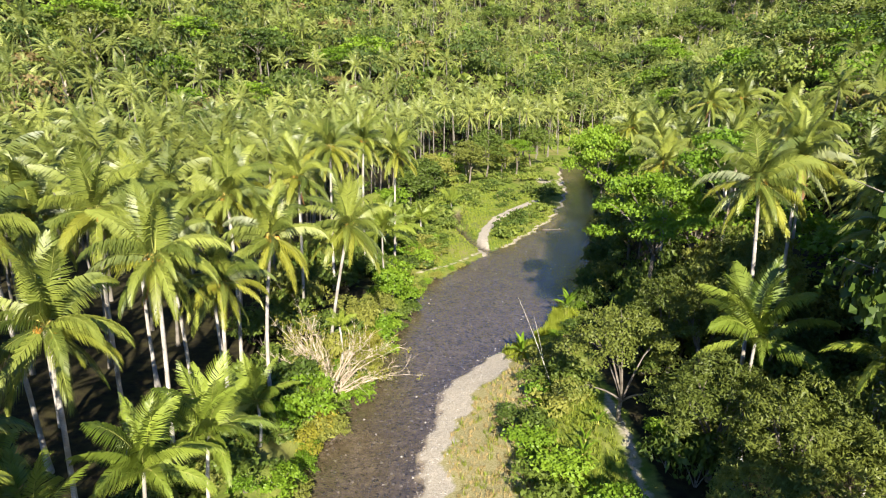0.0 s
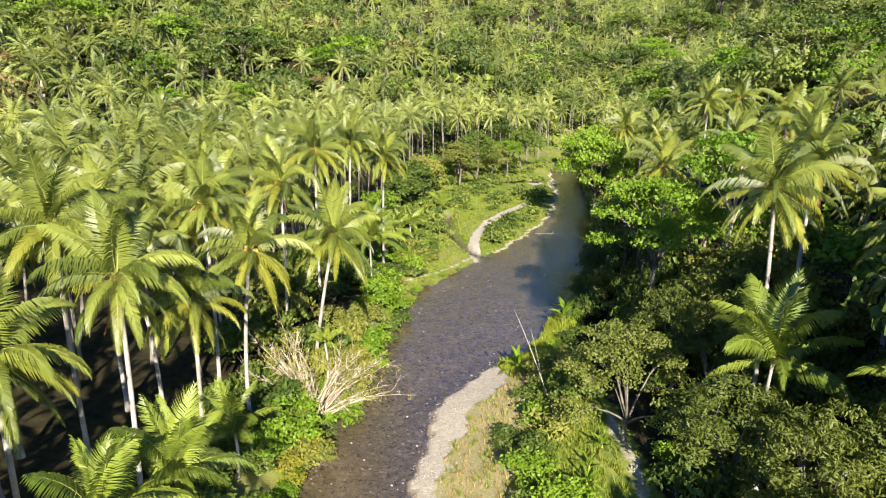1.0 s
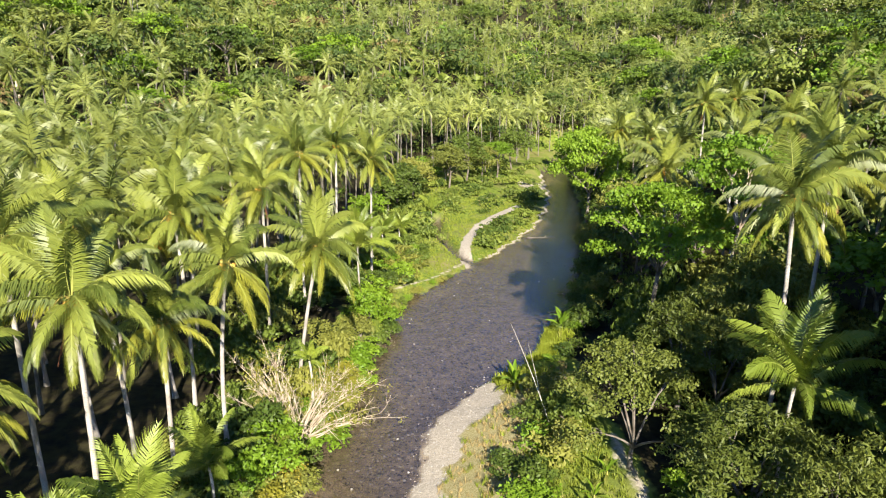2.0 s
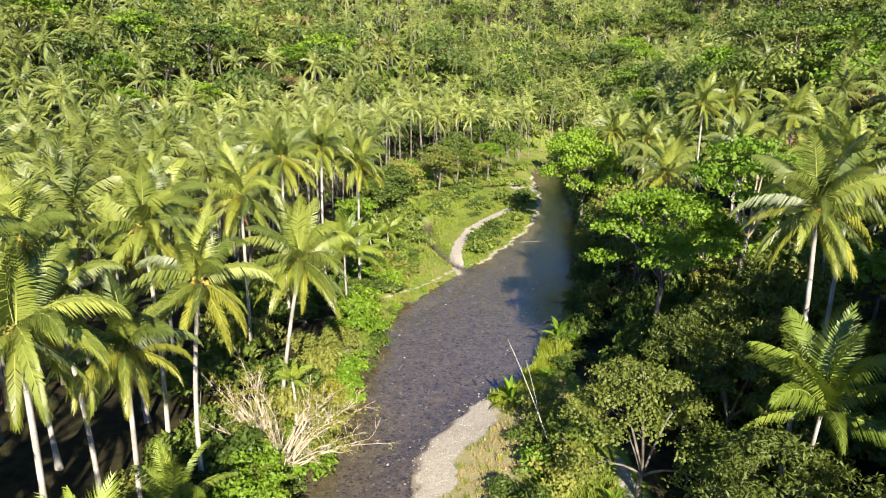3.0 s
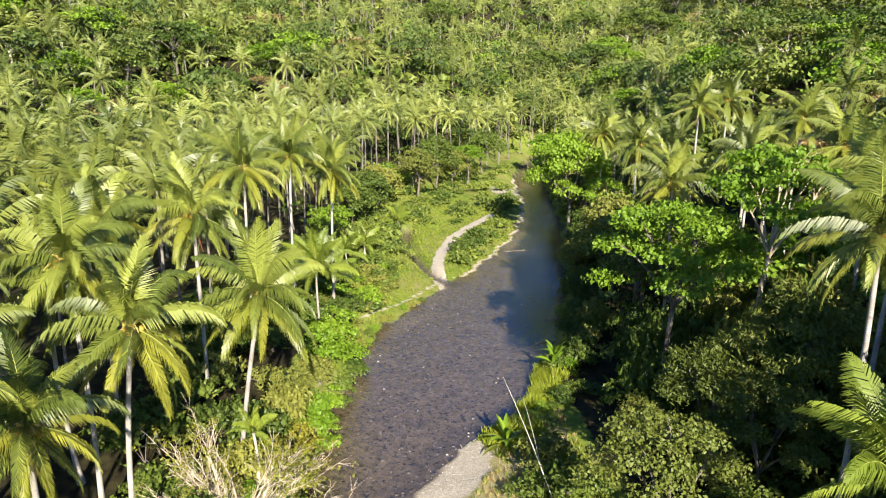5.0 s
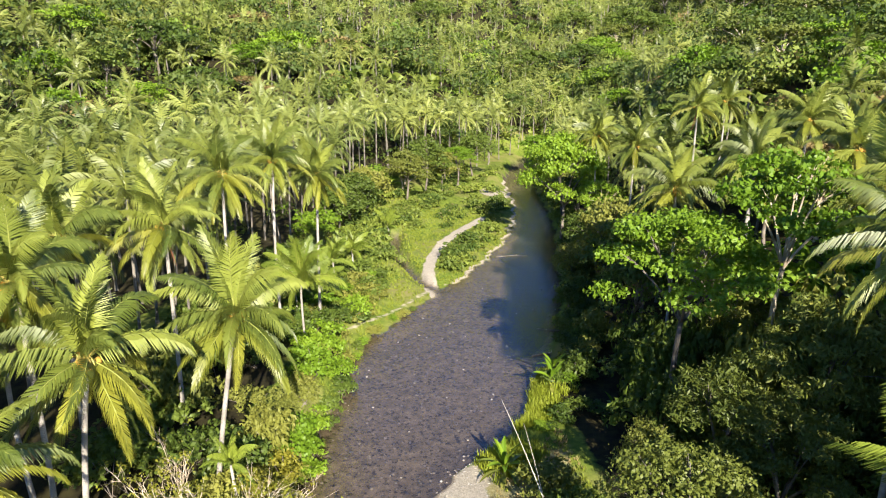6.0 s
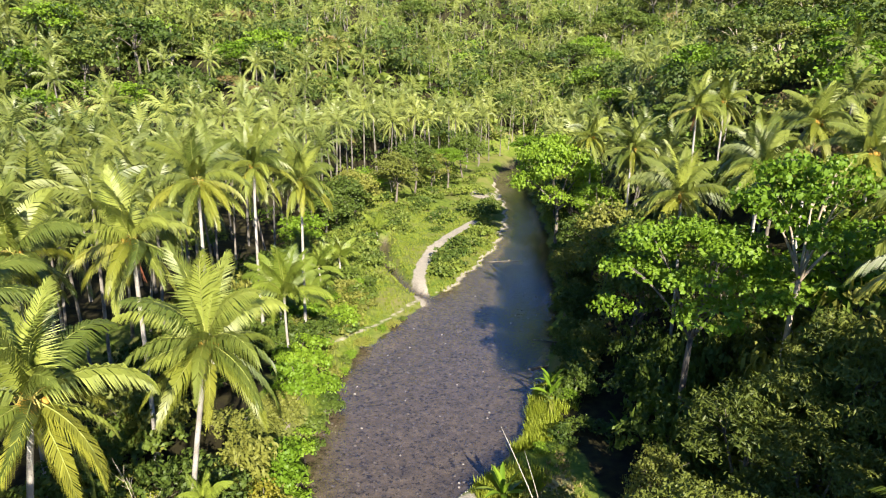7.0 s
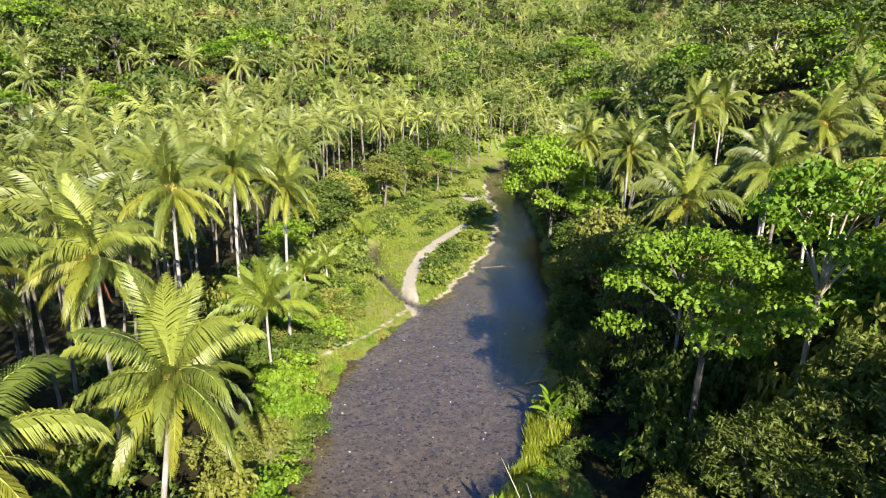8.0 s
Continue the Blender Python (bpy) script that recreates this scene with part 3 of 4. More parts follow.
WORDS = {
    "spread": "wide bright green tree overhanging the water",
    "flat": "spreading tree with flat layers of small olive-green leaves", "bright": "bright green broadleaf tree with layered crown",
    "dark": "dense dark green broadleaf tree", "feather": "tall feathery green tree with fine drooping leaves",
    "olive": "olive-green broadleaf tree on the bank", "open": "open-crowned green tree with pale branches",
    "grove_dark": "dark green broadleaf tree among the palms", "grove_bright": "bright green broadleaf tree among the palms",
    "grove_olive": "olive-green tree with layered crown among palms",
    "canopy_dark": "wide flat-topped dark green tree on the hillside", "canopy_olive": "wide olive-green tree with layered crown on the slope", "canopy_bright": "broad bright green tree on the hillside",
    "round": "round yellowish-green shrub with fine leaves", "brown": "flat-crowned tree with brownish seed heads",
}


def tree(kind, x, y, size=1.0, turn=None, tall=1.0, lift=0.0):
    z = float(ground_z(x, y))
    ob = thing("tree", x, y, z, WORDS[kind], "shrub" if kind == "round" else "tree", "trees by the river")
    ob.matrix_basis = pose(x, y, z, 0, 0, (x * 37 + y * 91) % 360 if turn is None else turn) @ Matrix.Diagonal((size, size, size * tall, 1))
    part("trunk", KINDS[kind][0], ob)
    part("crown", KINDS[kind][1], ob)
    return ob


def bush_kind(seed, radius, high, clusters, per, leaf, material, long=1.0):
    lumps = lumps_for(seed, 7, radius, 0.25 * high, 0.72 * high, radius * 0.5, 0.7)
    return (solid("stem", *limbs(lumps, 0.05, seed, 0.15, 4, 0), tree_bark),
            solid("leaves", *leaf_cloud(seed, lumps, clusters, per, leaf, 0.22, long), material))


BUSHES = {
    "lush": [bush_kind(20 + k, 1.5, 2.2, 120, 10, 0.155, bright_leaf) for k in range(3)],
    "green": [bush_kind(30 + k, 1.4, 2.0, 90, 9, 0.16, tree_leaf, 1.3) for k in range(2)],
    "olive": [bush_kind(40 + k, 1.5, 2.0, 100, 10, 0.14, olive_leaf, 1.3) for k in range(2)],
    "thicket": [bush_kind(60 + k, 3.1, 4.2, 170, 7, 0.22, m, 1.2) for k, m in enumerate((tree_leaf, olive_leaf, tree_leaf))],
    "yellow": [bush_kind(50, 1.3, 2.0, 110, 10, 0.13, yellow_leaf)],
}
far_shrubs = []
BUSH_WORDS = {"thicket": "tall dense green thicket under the palms", "lush": "lush bright green leafy shrub on the bank", "green": "small dark green shrub in the undergrowth",
              "olive": "olive-green shrub with narrow leaves", "yellow": "shrub with yellowing leaves by the water"}


def bush(kind, x, y, size, rng, tall=1.0):
    stems, leaves = BUSHES[kind][int(rng.integers(len(BUSHES[kind])))]
    z = float(ground_z(x, y))
    if y > 138:
        far_shrubs.append((x, y, size))
        return
    ob = thing("shrub", x, y, z, BUSH_WORDS[kind], "shrub", "riverside shrubs")
    ob.matrix_basis = pose(x, y, z, 0, 0, rng.uniform(0, 360)) @ Matrix.Diagonal((size, size, size * tall, 1))
    part("stem", stems, ob)
    part("leaves", leaves, ob)


# ---- palms along the river: x, y, z of the heart, foot's x and y ----
LEFT_PALMS = [
    (-21.3, 46.2, 22.3, -21.6, 46.0), (-16.5, 60.7, 20.4, -17.2, 59.2), (-10.1, 67.8, 20.0, -13.6, 71.8), (-18.9, 52.6, 18.4, -19.3, 52.6),
    (-21.8, 64.7, 23.6, -22.0, 65.2), (-27.1, 49.7, 25.0, -27.3, 50.4), (-18.2, 81.0, 23.3, -18.6, 82.0), (-13.3, 109.5, 25.4, -13.6, 110.5),
    (-8.3, 113.3, 23.0, -8.8, 114.0), (-25.6, 39.2, 19.6, -25.2, 38.6), (-30.0, 62.5, 23.4, -30.5, 63.5),
    (-25.5, 78.5, 23.0, -26.0, 79.0), (-16.6, 96.1, 25.6, -17.0, 97.0), (-35.0, 54.0, 24.0, -35.5, 54.4),
]
RIGHT_PALMS = [
    (27.6, 56.2, 26.4, 28.2, 57.0), (34.2, 62.2, 27.6, 34.4, 63.0), (34.0, 47.0, 24.0, 34.4, 47.6), (44.2, 134.5, 24.2, 44.5, 135.5),
    (52.4, 130.0, 31.0, 52.6, 131.0), (46.6, 103.7, 26.8, 47.0, 104.0), (42.5, 96.0, 26.0, 42.8, 97.0), (54.0, 104.0, 30.2, 54.3, 104.8),
    (44.2, 154.5, 24.6, 44.5, 155.5), (41.0, 75.0, 26.5, 41.3, 75.6), (50.0, 90.0, 28.0, 50.2, 91.0), (64.0, 142.0, 31.4, 64.0, 143.0),
    (31.7, 93.0, 23.6, 32.4, 94.2), (46.0, 66.0, 25.5, 46.4, 66.0),
]
rng = np.random.default_rng(7)
for n, (x, y, z, fx, fy) in enumerate(LEFT_PALMS + RIGHT_PALMS):
    coconut_palm(x, y, z, (fx, fy), fronds=25 + n % 3, size=(0.85 if n == 3 else 1.0), dead=1 if n % 3 == 0 else 0, spin=n * 1.3,
                 label="tall leaning coconut palm with pale trunk over the bank" if n == 2 else "")
# shorter and young palms: heart and foot, fronds, size
for x, y, z, fx, fy, count, size, young in [
        (-18.0, 34.4, 12.2, -18.2, 34.2, 19, 0.9, True), (-15.8, 39.2, 11.8, -16.0, 39.0, 17, 0.9, True), (-9.8, 101.8, 11.6, -9.6, 102.4, 22, 1.1, True),
        (26.0, 50.3, 14.0, 26.2, 50.6, 16, 1.15, True), (31.5, 42.5, 16.0, 31.8, 42.6, 13, 0.95, True),
        (-16.4, 52.0, 7.4, -16.5, 52.0, 12, 0.75, True), (-12.0, 70.6, 7.4, -11.9, 70.4, 12, 0.42, True), (-26.0, 30.5, 12.5, -26.2, 30.4, 15, 0.85, True),
        # the four grown palms, mostly out of view, are added to shade the grove floor
        (-21.5, 29.0, 11.5, -21.6, 28.8, 14, 0.85, True), (-22.5, 22.0, 17.8, -22.8, 21.6, 20, 0.95, False), (-25.0, 28.0, 17.4, -25.4, 27.8, 20, 0.95, False), (-19.5, 15.5, 18.0, -19.6, 15.2, 20, 0.95, False), (-31.0, 34.0, 18.5, -31.2, 33.6, 20, 0.95, False), (37.0, 36.0, 15.0, 37.2, 36.0, 13, 0.9, True)]:
    coconut_palm(x, y, z, (fx, fy), fronds=count, size=size, young=young, spin=x)
for x, y, h, size in [(-9, 122, 4, 0.85), (-5, 142, 3.5, 0.8), (-12.5, 116, 5, 0.85), (2, 166, 3, 0.75), (-8, 133, 4.5, 0.8)]:
    coconut_palm(x, y, float(ground_z(x, y)) + h, (x, y), fronds=12, size=size, young=True, spin=y)

# ---- broadleaf trees by the river, and unseen shade trees: kind, x, y, size, height factor ----
for kind, x, y, size, tall in [
        ("flat", 17.6, 58.2, 1.08, 1.02), ("round", 20.7, 71.0, 0.72, 1.6), ("round", 34.0, 83.5, 0.9, 2.0), ("feather", 22.6, 48.6, 0.95, 0.90), ("feather", 25.2, 41.2, 0.85, 1.10),
        ("feather", 31.0, 40.8, 0.85, 1.25), ("feather", 22.4, 39.8, 0.68, 0.88), ("feather", 27.8, 38.2, 0.85, 0.95), ("bright", 26.8, 79.5, 1.12, 1.05), ("open", 34.2, 77.0, 1.0, 1.12),
        ("feather", 25.6, 68.6, 0.95, 0.98), ("feather", 27.6, 64.2, 0.85, 1.0), ("feather", 31.6, 68.4, 1.0, 1.2), ("olive", 36.0, 71.0, 0.9, 1.2),
        ("bright", 36.0, 90.0, 0.9, 0.95), ("spread", 38.4, 157.0, 1.36, 1.2), ("olive", 35.0, 118.5, 1.05, 1.2),
        ("round", 33.5, 133.0, 1.0, 1.1), ("olive", 37.0, 130.0, 0.8, 0.8), ("dark", 32.0, 100.0, 0.8, 1.25), ("dark", 34.5, 109.0, 0.95, 1.15), ("dark", 30.5, 88.0, 0.7, 0.7),
        ("dark", 41.0, 143.0, 0.9, 0.8), ("dark", 28.5, 72.5, 0.6, 0.6),
        ("dark", 44.5, 168.0, 1.0, 0.9), ("olive", 46.0, 182.0, 1.0, 0.95), ("dark", 50.5, 200.0, 1.1, 1.0), ("bright", 53.0, 190.0, 1.0, 0.75),
        ("olive", 36.5, 110.0, 1.0, 1.1), ("dark", 40.0, 118.0, 1.0, 1.1), ("open", 43.5, 148.0, 0.8, 0.8),
        ("olive", -2.5, 181.0, 1.0, 0.9), ("olive", 8.0, 196.0, 1.1, 0.95), ("dark", 14.0, 212.0, 1.1, 1.0), ("bright", 26.0, 232.0, 1.0, 0.7),
        ("dark", -6.0, 172.0, 0.9, 0.9), ("olive", 20.0, 222.0, 1.0, 0.9), ("dark", 34.0, 250.0, 1.1, 1.0), ("bright", 60.0, 262.0, 1.1, 0.75),
        # the tallest dark ones here are added beyond the view to shade the right bank
        ("dark", 38.0, 27.0, 1.2, 1.25), ("dark", 37.5, 41.0, 1.3, 1.55), ("feather", 24.0, 31.0, 0.8, 0.8), ("feather", 34.5, 47.0, 0.7, 0.75), ("dark", 42.5, 46.0, 1.35, 1.45), ("dark", 50.0, 56.0, 1.35, 1.4),
        ("dark", 44.0, 34.0, 1.35, 1.5), ("dark", 52.0, 43.0, 1.35, 1.5), ("dark", 59.0, 55.0, 1.3, 1.4), ("dark", 31.0, 59.0, 0.55, 0.5), ("dark", 37.0, 66.0, 0.6, 0.5), ("dark", 42.5, 58.0, 0.6, 0.55), ("dark", 24.5, 60.0, 0.5, 0.5)]:
    tree(kind, x, y, size, tall=tall)


# ---- the bare-branched tree that leans over the water ----
def bare_tree(x, y):
    rng = np.random.default_rng(77)
    z = float(ground_z(x, y))
    ob = thing("bare_tree", x, y, z, "low spreading tree with bare pale branches and few leaves", "tree")
    twigs, tips = [], []
    for i in range(32):
        a = rng.normal(0.0, 0.55) if i % 2 else rng.normal(math.pi, 0.8)
        reach, high = rng.uniform(2.0, 6.6), rng.uniform(4.4, 8.4)
        if i % 2 and i % 3:
            reach, high = reach * 1.35, high * 0.8
        end = np.array([reach * math.cos(a), reach * math.sin(a) * 0.8, high])
        start = np.array([rng.normal(0, 0.45), rng.normal(0, 0.4), -0.3])
        stem = bent(start, end, (-0.12 * end[0], -0.12 * end[1], 0.45), 9) + np.concatenate([[[0, 0, 0]], rng.normal(0, 0.09, (8, 3))])
        part("branch", solid("branch", *tube(stem, np.linspace(0.10, 0.018, 9), 6), pale_bark, True), ob)
        for j in range(12):
            k = int(rng.integers(3, 9))
            way = (stem[k] - stem[k - 2])
            way = way / np.linalg.norm(way) + rng.normal(0, 0.4, 3)
            tip = stem[k] + way * rng.uniform(0.7, 1.7)
            twigs.append(tube(bent(stem[k], tip, rng.normal(0, 0.1, 3), 4), np.linspace(0.026, 0.009, 4), 3))
            for q in range(3):
                t2 = tip + rng.normal(0, 0.4, 3)
                twigs.append(tube([tip * 0.6 + stem[k] * 0.4, t2], (0.013, 0.007), 3))
                tips.append(t2)
    tagged(part("twig_spray", solid("twig_spray", *join(twigs), pale_bark), ob), kind="stuff")
    tips = np.array(tips)
    tips = tips[(tips[:, 0] > 3.0) | (tips[:, 2] > 6.2) | (rng.uniform(0, 1, len(tips)) < 0.15)]
    lumps = [(*t, 0.28, 0.2) for t in tips]
    part("leaves", solid("leaves", *leaf_cloud(78, lumps, 420, 6, 0.12, 0.22), yellow_leaf), ob, "sparse yellow-green leaves")


bare_tree(-12.4, 65.0)


# ---- big-leaved plants ----
def blade(length, wide, start, bend, fold=0.25, n=7):
    """One broad leaf along +x with a folded middle."""
    s = np.linspace(0, 1, n)
    ang = np.radians(start) - np.radians(bend) * s
    px, pz = np.cumsum(np.cos(ang)) * length / n, np.cumsum(np.sin(ang)) * length / n
    w = wide * np.sin(np.pi * (0.06 + 0.92 * s)) ** 0.7 / 2
    v = np.concatenate([np.stack([px, -w, pz + w * fold], -1), np.stack([px, 0 * w, pz], -1), np.stack([px, w, pz + w * fold], -1)])
    f = []
    for i in range(n - 1):
        for o in (0, n):
            f += [(o + i, o + i + 1, o + n + i + 1), (o + i, o + n + i + 1, o + n + i)]
    return v, np.array(f)


BROAD_LEAVES = [solid("leaf", *blade(2.3, 0.42, a, b), m) for a, b, m in
                ((78, 40, bright_leaf), (58, 62, bright_leaf), (38, 62, young_palm_leaf), (18, 50, olive_leaf))]


def broadleaf_plant(x, y, size, count, label, rng, name="banana_plant"):
    z = float(ground_z(x, y))
    ob = thing(name, x, y, z, label, "plant", "big-leaved plants on the bank")
    ob.matrix_basis = pose(x, y, z) @ Matrix.Scale(size, 4)
    part("stem", solid("stem", *tube([(0, 0, -0.2), (0, 0, 0.3), (0.02, 0, 0.75)], (0.12, 0.10, 0.06), 6), stalk_skin, True), ob)
    for i in range(count):
        part("leaf", BROAD_LEAVES[min(3, int(i / count * 4))], ob, at=pose(0, 0, 0.6 - 0.3 * i / count, rng.normal(0, 8), 0, i * 137.5 + rng.normal(0, 12)))


rng = np.random.default_rng(15)
broadleaf_plant(10.2, 77.0, 1.25, 16, "rosette plant with long broad green leaves", rng, "rosette_plant")
for x, y, size in [(18.8, 92.5, 1.2), (19.8, 95.5, 1.1), (8.6, 50.5, 0.8), (12.6, 52.0, 0.8), (10.6, 50.0, 0.7), (23.2, 84.5, 1.0), (13.4, 54.5, 0.7), (15.2, 57.2, 0.7)]:
    broadleaf_plant(x, y, size, 9, "banana-like plant with broad green leaves", rng)


# ---- dry bamboo poles that lean over the clearing ----
def pole(foot, top, thick):
    z = float(ground_z(foot[0], foot[1]))
    ob = thing("bamboo_pole", foot[0], foot[1], z, "long thin pale bamboo pole leaning out of the shrubs", "pole", "bamboo poles")
    d = np.array([top[0] - foot[0], top[1] - foot[1], top[2] - z])
    cane = part("cane", solid("cane", *tube(bent((0, 0, -0.2), d, (0, 0, 0.4), 9), np.linspace(thick, thick * 0.35, 9), 6), pole_skin, True), ob)
    for k in range(1, 7):
        p = d * k / 7 + np.array([0, 0, 0.4 * 4 * k / 7 * (1 - k / 7)])
        part("joint", JOINT, cane, at=Matrix.Translation(p) @ Matrix.Scale(thick * (1.35 - 0.1 * k) / 0.05, 4))


JOINT = solid("joint", *tube([(0, 0, -0.03), (0, 0, 0.03)], (0.05, 0.05), 6), pole_skin)
pole((12.3, 66.5), (9.0, 73.5, 9.9), 0.055)
pole((12.0, 68.5), (11.0, 74.0, 7.4), 0.045)


# ---- driftwood in the shallows and a fallen limb ----
def driftwood(x, y, length, turn, z=0.03):
    ob = thing("driftwood", x, y, z, "bleached driftwood log lying in the shallows", "log", "driftwood")
    ob.matrix_basis = pose(x, y, z, 0, 0, turn)
    log = part("log", solid("log", *tube(bent((-length / 2, 0, 0), (length / 2, 0, 0.05), (0, 0.2, 0.06), 8), np.linspace(0.11, 0.04, 8), 7), tree_bark, True), ob)
    part("stub", solid("stub", *tube([(length * 0.1, 0.15, 0.05), (length * 0.18, 0.6, 0.35)], (0.05, 0.02), 5), pale_bark), log)


driftwood(27.3, 153.5, 6.5, -3)
driftwood(21.5, 104.0, 4.5, 8)
driftwood(24.0, 112.5, 3.6, 160)

# ---- shrubs ----
rng = np.random.default_rng(31)
for kind, x, y, size, tall in [
        ("lush", -7.4, 101.5, 1.5, 1.1), ("lush", -6.2, 98.0, 1.3, 1.0), ("lush", -8.2, 94.0, 1.5, 1.1), ("lush", -9.0, 99.5, 1.5, 1.2), ("yellow", -9.6, 77.5, 1.2, 1.2), ("lush", -8.6, 80.5, 1.4, 1.2), ("olive", -11.0, 79.0, 1.5, 1.4), ("thicket", 24.0, 73.5, 0.8, 1.3), ("thicket", 27.5, 72.5, 0.9, 1.4),
        ("olive", -13.5, 69.5, 1.4, 1.3), ("yellow", -11.2, 71.5, 1.3, 1.2), ("olive", -9.4, 73.5, 1.2, 1.0), ("yellow", -12.2, 59.5, 1.1, 0.8), ("olive", -14.6, 66.0, 1.2, 1.1), ("thicket", -13.2, 74.0, 0.95, 1.0), ("thicket", -16.4, 77.0, 0.95, 1.0), ("lush", -13.6, 62.0, 1.4, 1.0), ("lush", -10.6, 66.8, 1.5, 0.8),
        ("lush", -9.6, 69.0, 1.1, 0.8), ("lush", -13.8, 58.5, 1.4, 1.0), ("yellow", -13.2, 56.0, 1.2, 0.8), ("green", -16.2, 62.5, 1.6, 1.2),
        ("green", 17.4, 84.8, 0.9, 0.7), ("green", 19.8, 86.5, 0.9, 0.7), ("lush", 15.6, 84.2, 0.6, 0.6), ("green", 22.0, 85.0, 1.0, 0.7), ("lush", 20.2, 92.5, 0.8, 0.7), ("lush", 21.0, 96.5, 0.8, 0.7),
        ("olive", 12.8, 72.5, 1.4, 1.0), ("green", 14.2, 68.0, 1.5, 1.0), ("green", 10.4, 68.5, 1.0, 0.8), ("green", 6.9, 60.2, 1.0, 0.7),
        ("green", 9.4, 57.5, 1.2, 0.8), ("lush", 8.4, 53.8, 1.3, 0.8), ("lush", 10.6, 48.8, 1.4, 0.8), ("green", 7.6, 49.5, 1.1, 0.8),
        ("olive", 12.2, 61.5, 1.5, 1.0), ("lush", 10.4, 63.5, 1.2, 0.8), ("green", 21.4, 48.5, 1.6, 1.6), ("lush", 20.6, 54.0, 1.0, 1.0),
        ("green", 19.6, 50.5, 1.2, 1.2), ("green", 9.0, 44.0, 1.4, 0.8), ("lush", 13.0, 43.0, 1.3, 0.8), ("thicket", 28.5, 54.5, 0.9, 1.0), ("thicket", 25.0, 54.0, 0.8, 0.9),
        ("thicket", 31.0, 59.0, 1.0, 1.1), ("thicket", 34.5, 62.0, 1.0, 1.2), ("thicket", 27.0, 62.0, 0.9, 0.9), ("thicket", 30.5, 66.5, 1.0, 1.0), ("thicket", 37.5, 57.0, 1.0, 1.2),
        ("thicket", 35.5, 69.0, 1.0, 1.1), ("thicket", 40.0, 63.0, 1.0, 1.3), ("thicket", 30.5, 72.5, 1.3, 2.3), ("thicket", 34.0, 71.5, 1.3, 2.6), ("thicket", 27.0, 75.0, 1.1, 1.9), ("thicket", 24.0, 77.5, 1.0, 1.7),
        ("thicket", 37.5, 75.0, 1.3, 2.6), ("thicket", 28.0, 83.5, 1.1, 1.9), ("thicket", 30.0, 94.0, 1.0, 1.8), ("thicket", 27.5, 103.0, 0.8, 1.4), ("thicket", 32.0, 86.0, 1.2, 2.2)]:
    bush(kind, x, y, size, rng, tall)
for y in np.arange(30, 128, 2.1):
    for row in range(2):
        x = float(left_shore(y)) - 0.6 - 2.3 * row + rng.normal(0, 0.5)
        if rng.uniform() < (0.75 if row < 2 else 0.6) and near_line(x, y, BANK_PATH) > 1.6:
            bush(str(rng.choice(["lush", "green", "olive", "lush"])), x, y + rng.normal(0, 0.6), rng.uniform(0.6, 1.15) * (0.6 if y > 104 else 1), rng, rng.uniform(0.7, 1.1))
for k in range(46):
    y = rng.uniform(34, 70)
    bush(str(rng.choice(["green", "green", "olive"])), float(left_shore(y)) - rng.uniform(4.5, 10), y, rng.uniform(0.9, 1.5), rng, rng.uniform(0.7, 1.1))
for k in range(150):
    y = rng.uniform(104, 205)
    x = rng.uniform(np.interp(y, [100, 150, 200], [-18, -12, 0]), np.interp(y, [100, 128, 150, 180, 200], [-8, 0, 3, 8, 18]))
    if near_line(x, y, CREEK) > 2.5:
        bush(str(rng.choice(["lush", "green", "olive", "olive"])), x, y, rng.uniform(0.8, 1.7), rng, rng.uniform(0.7, 1.1))
for k in range(22):
    y = rng.uniform(137, 176)
    x = np.interp(y, [137, 150, 176], [11.8, 16, 26]) + rng.normal(0, 1.6)
    if near_line(x, y, MEADOW_PATH) > 2.2 and x < left_shore(y) - 2:
        bush(str(rng.choice(["lush", "green"])), x, y, rng.uniform(0.5, 0.9), rng, 0.7)
for y in np.arange(93, 260, 3.2):
    for row in range(2):
        bush(str(rng.choice(["green", "olive", "green"])), float(right_shore(y)) + 2.6 + 2.4 * row + rng.normal(0, 0.4), y, rng.uniform(0.8, 1.3), rng, rng.uniform(0.9, 1.3))
for k in range(26):
    y = rng.uniform(72, 132)
    x = np.interp(y, [66, 132], [-21, -16]) + rng.normal(0, 2.5)
    bush("thicket", x, y, rng.uniform(0.7, 1.1), rng, rng.uniform(0.8, 1.2))
for k in range(22):
    y = rng.uniform(82, 136)
    bush("thicket", np.interp(y, [82, 136], [-22, -17]) + rng.normal(0, 1.8), y, rng.uniform(0.8, 1.1), rng, rng.uniform(1.1, 1.8))
for k in range(34):
    bush("thicket", rng.uniform(27, 48), rng.uniform(58, 94), rng.uniform(0.9, 1.2), rng, rng.uniform(0.8, 1.2))
for k in range(16):
    y = 128 + 7.5 * k + rng.uniform(-2, 2)
    tree(str(rng.choice(["grove_dark", "grove_olive", "grove_bright"])), np.interp(y, [128, 170, 196, 230, 250], [-16, -7, 1, 13, 32]) + rng.normal(0, 1.5), y,
         rng.uniform(0.6, 0.9), tall=rng.uniform(0.6, 0.9))
for k in range(14):
    x, y = rng.uniform(22, 42), rng.uniform(52, 100)
    bush("green", x, y, rng.uniform(0.8, 1.3), rng, rng.uniform(0.8, 1.1))
for k in range(64):
    y = rng.uniform(172, 262)
    x = float(left_shore(y)) - rng.uniform(3, 26)
    if near_line(x, y, MEADOW_PATH) < 3:
        continue
    bush(str(rng.choice(["lush", "green", "olive"])), x, y, rng.uniform(1.2, 2.2), rng, rng.uniform(0.8, 1.2))


